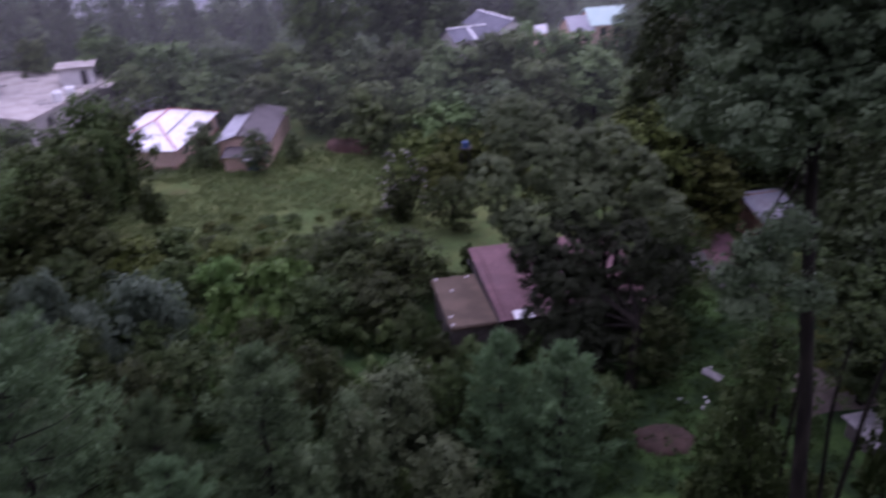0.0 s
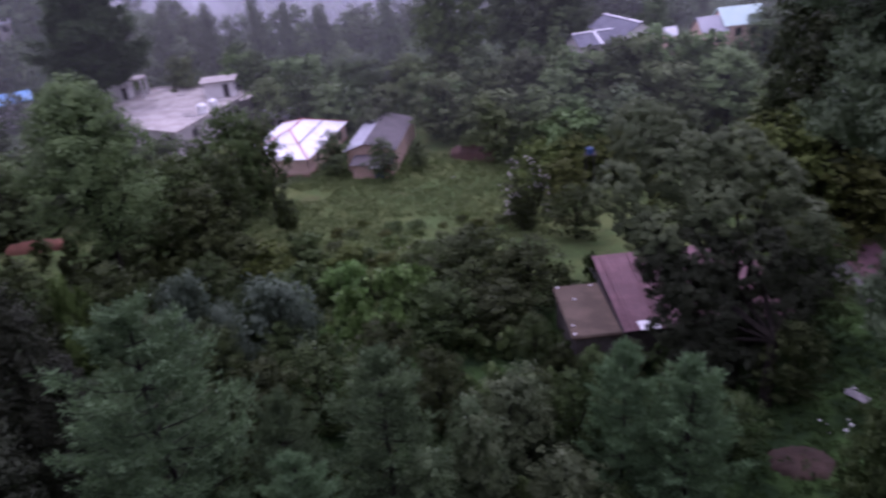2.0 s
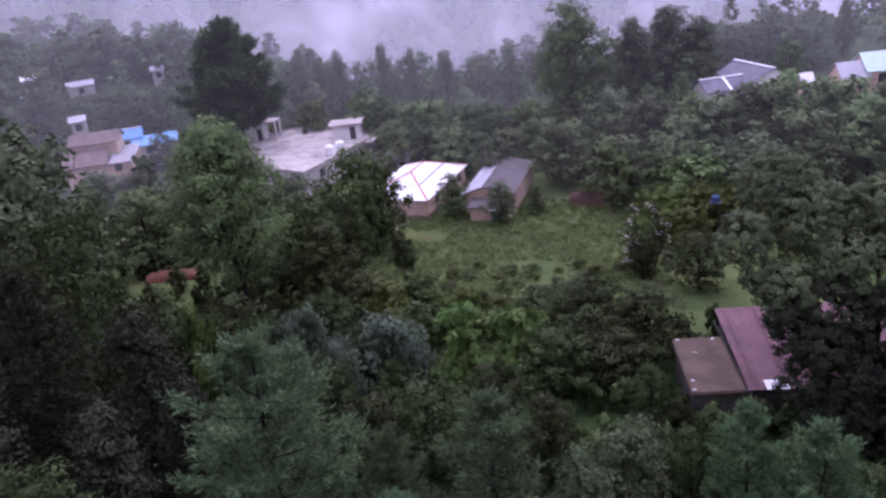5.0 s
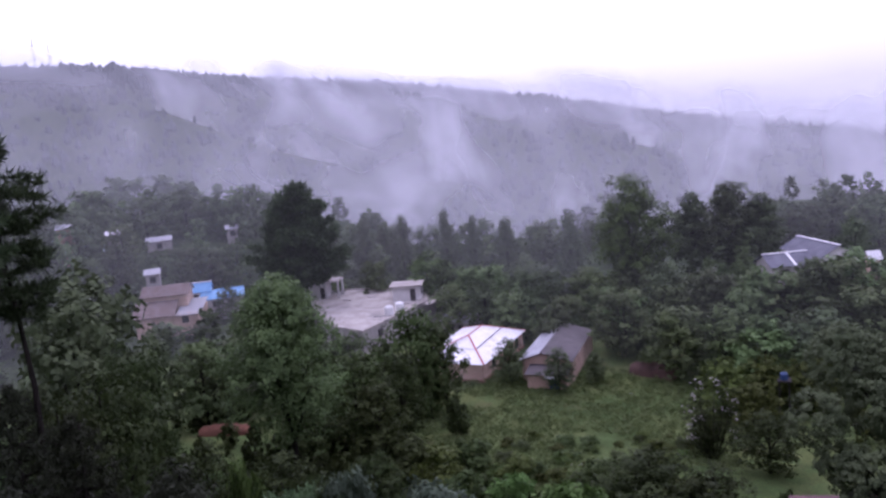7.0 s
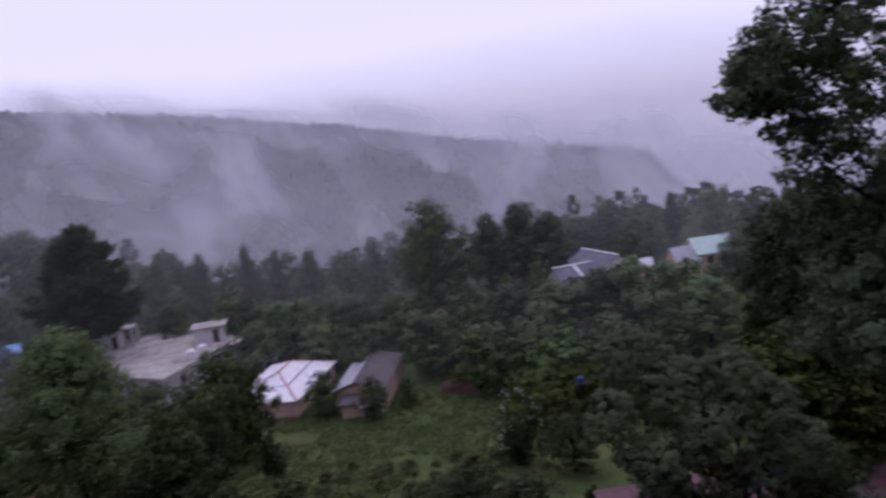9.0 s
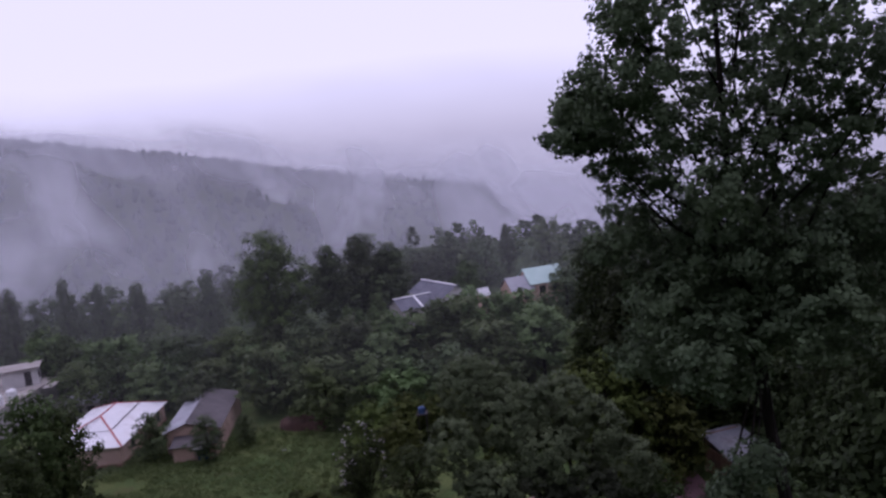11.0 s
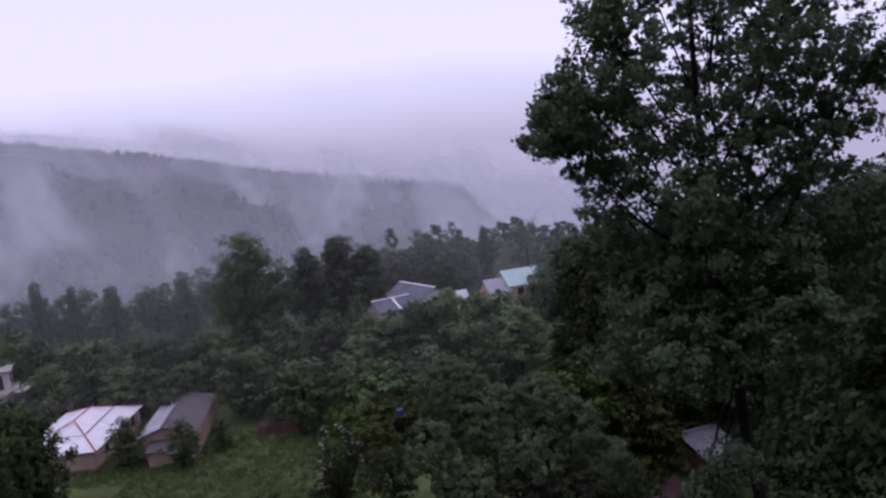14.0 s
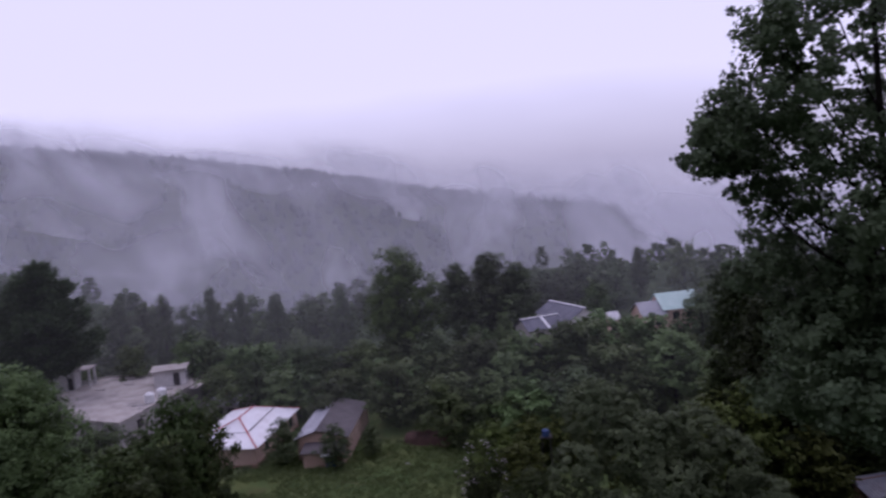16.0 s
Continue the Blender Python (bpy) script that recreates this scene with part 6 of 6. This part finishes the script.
def flowering_shrub(x, y, sprays):
    """A tall shrub with white blossom along its outer boughs."""
    root = tagged(new("flowering_shrub"), "tall green shrub with white blossom along its boughs", "shrub")
    root.matrix_basis = pose(x, y, ground(x, y))
    rng = random.Random(14)
    verts, faces, petals, leaves = [], [], [], []
    for p in sprays:
        limb(verts, faces, [(0.1 * p[0], 0.0, -0.3), (p[0] * 0.6, p[1] * 0.5, p[2] * 0.5), p], 0.05, 0.012, 5)
        for _ in range(6):
            q = [v + rng.gauss(0, 0.28) for v in p]
            petals.append((q[0], q[1], max(0.15, q[2]), 0.14))
        for f in (0.35, 0.6, 0.8, 1.0):
            for _ in range(5):
                leaves.append((p[0] * f + rng.gauss(0, 0.4), p[1] * f + rng.gauss(0, 0.4), max(0.2, p[2] * f + rng.gauss(0, 0.4)), 0.3))
    part("stem", bmesh_of(verts, faces), BARK, root)
    new("foliage", leaf_mesh("foliage", leaves, 16, 0.2, 0.12, LEAF_DARK, 4)).parent = root
    tagged(new("blossom", leaf_mesh("blossom", petals, 9, 0.13, 0.11, PETAL, 6)), "white blossom").parent = root


flowering_shrub(-4.6, 68.6, [(-1.08, -0.24, 7.02), (-1.54, -0.28, 5.96), (-1.86, -0.30, 4.50), (-1.78, -0.30, 3.11), (-1.95, -0.31, 1.71), (1.21, -0.08, 6.48), (1.91, -0.05, 5.81), (1.07, -0.09, 4.70), (1.72, -0.06, 4.36), (1.93, -0.05, 2.65), (-1.10, -0.24, 3.80), (0.32, -0.13, 7.27), (-1.22, -0.25, 2.18)])

rng_s = random.Random(21)
for x, y, n, spread in ((13.8, 35.6, 7, 0.9), (15.6, 39.0, 3, 0.5), (-16.5, 64.5, 6, 1.2), (-6.5, 70.8, 6, 1.4), (-14.0, 84.5, 3, 0.8)):
    for _ in range(n):
        px, py, q = x + rng_s.uniform(-spread, spread), y + rng_s.uniform(-spread, spread), rng_s.uniform(0.14, 0.34)
        st = new("field_stone", rng_s.choice(STONES))
        st.matrix_basis = pose(px, py, ground(px, py) + q * 0.15, 0, 0, rng_s.uniform(0, 360)) @ Matrix.Diagonal((q, q, q, 1))
        tagged(st, "pale whitish stone lying in the grass", "stone", "loose stones")


def tin_sheet(x, y, turn, w, d, mat, label, tilt=10):
    s = tagged(new("tin_sheet"), label, "tin sheet")
    s.matrix_basis = pose(x, y, ground(x, y) + 0.25, tilt, 0, turn)
    part("corrugation", sheet((0, 0, 0), (w, 0, 0), (w, d, 0), (0, d, 0), 0.03, 0.2, 0.02), mat, s)


tin_sheet(15.2, 38.6, -50, 1.3, 0.55, SLAB, "loose grey tin sheet in the yard grass")


def grass():
    """Tufts of blades over the meadow and the yard."""
    rng = np.random.default_rng(31)
    tufts = []
    for _ in range(6600):
        az, d = math.radians(rng.uniform(-30, -2)), math.sqrt(rng.uniform(50 ** 2, 98 ** 2))
        x, y = d * math.sin(az), d * math.cos(az)
        if noise.noise((x * 0.12, y * 0.12, 7)) > -0.15:
            tufts.append((x, y, ground(x, y) + 0.12, rng.uniform(0.25, 0.6)))
    yard = []
    for _ in range(900):
        x, y = rng.uniform(5, 20), rng.uniform(27, 46)
        yard.append((x, y, ground(x, y) + 0.1, rng.uniform(0.2, 0.5)))
    me = leaf_mesh("yard_grass", yard, 12, 0.45, 0.08, YARD_GRASS, 9, up=-0.1)
    tagged(new("yard_grass", me), "yard grass with tree shade painted into its dark colour", "grass", kind="stuff")
    me = leaf_mesh("meadow_grass", tufts, 12, 0.5, 0.09, GRASS_BLADE, 8, up=-0.1)
    tagged(new("meadow_grass", me), "rank green grass tufts of the meadow", "grass", kind="stuff")


grass()
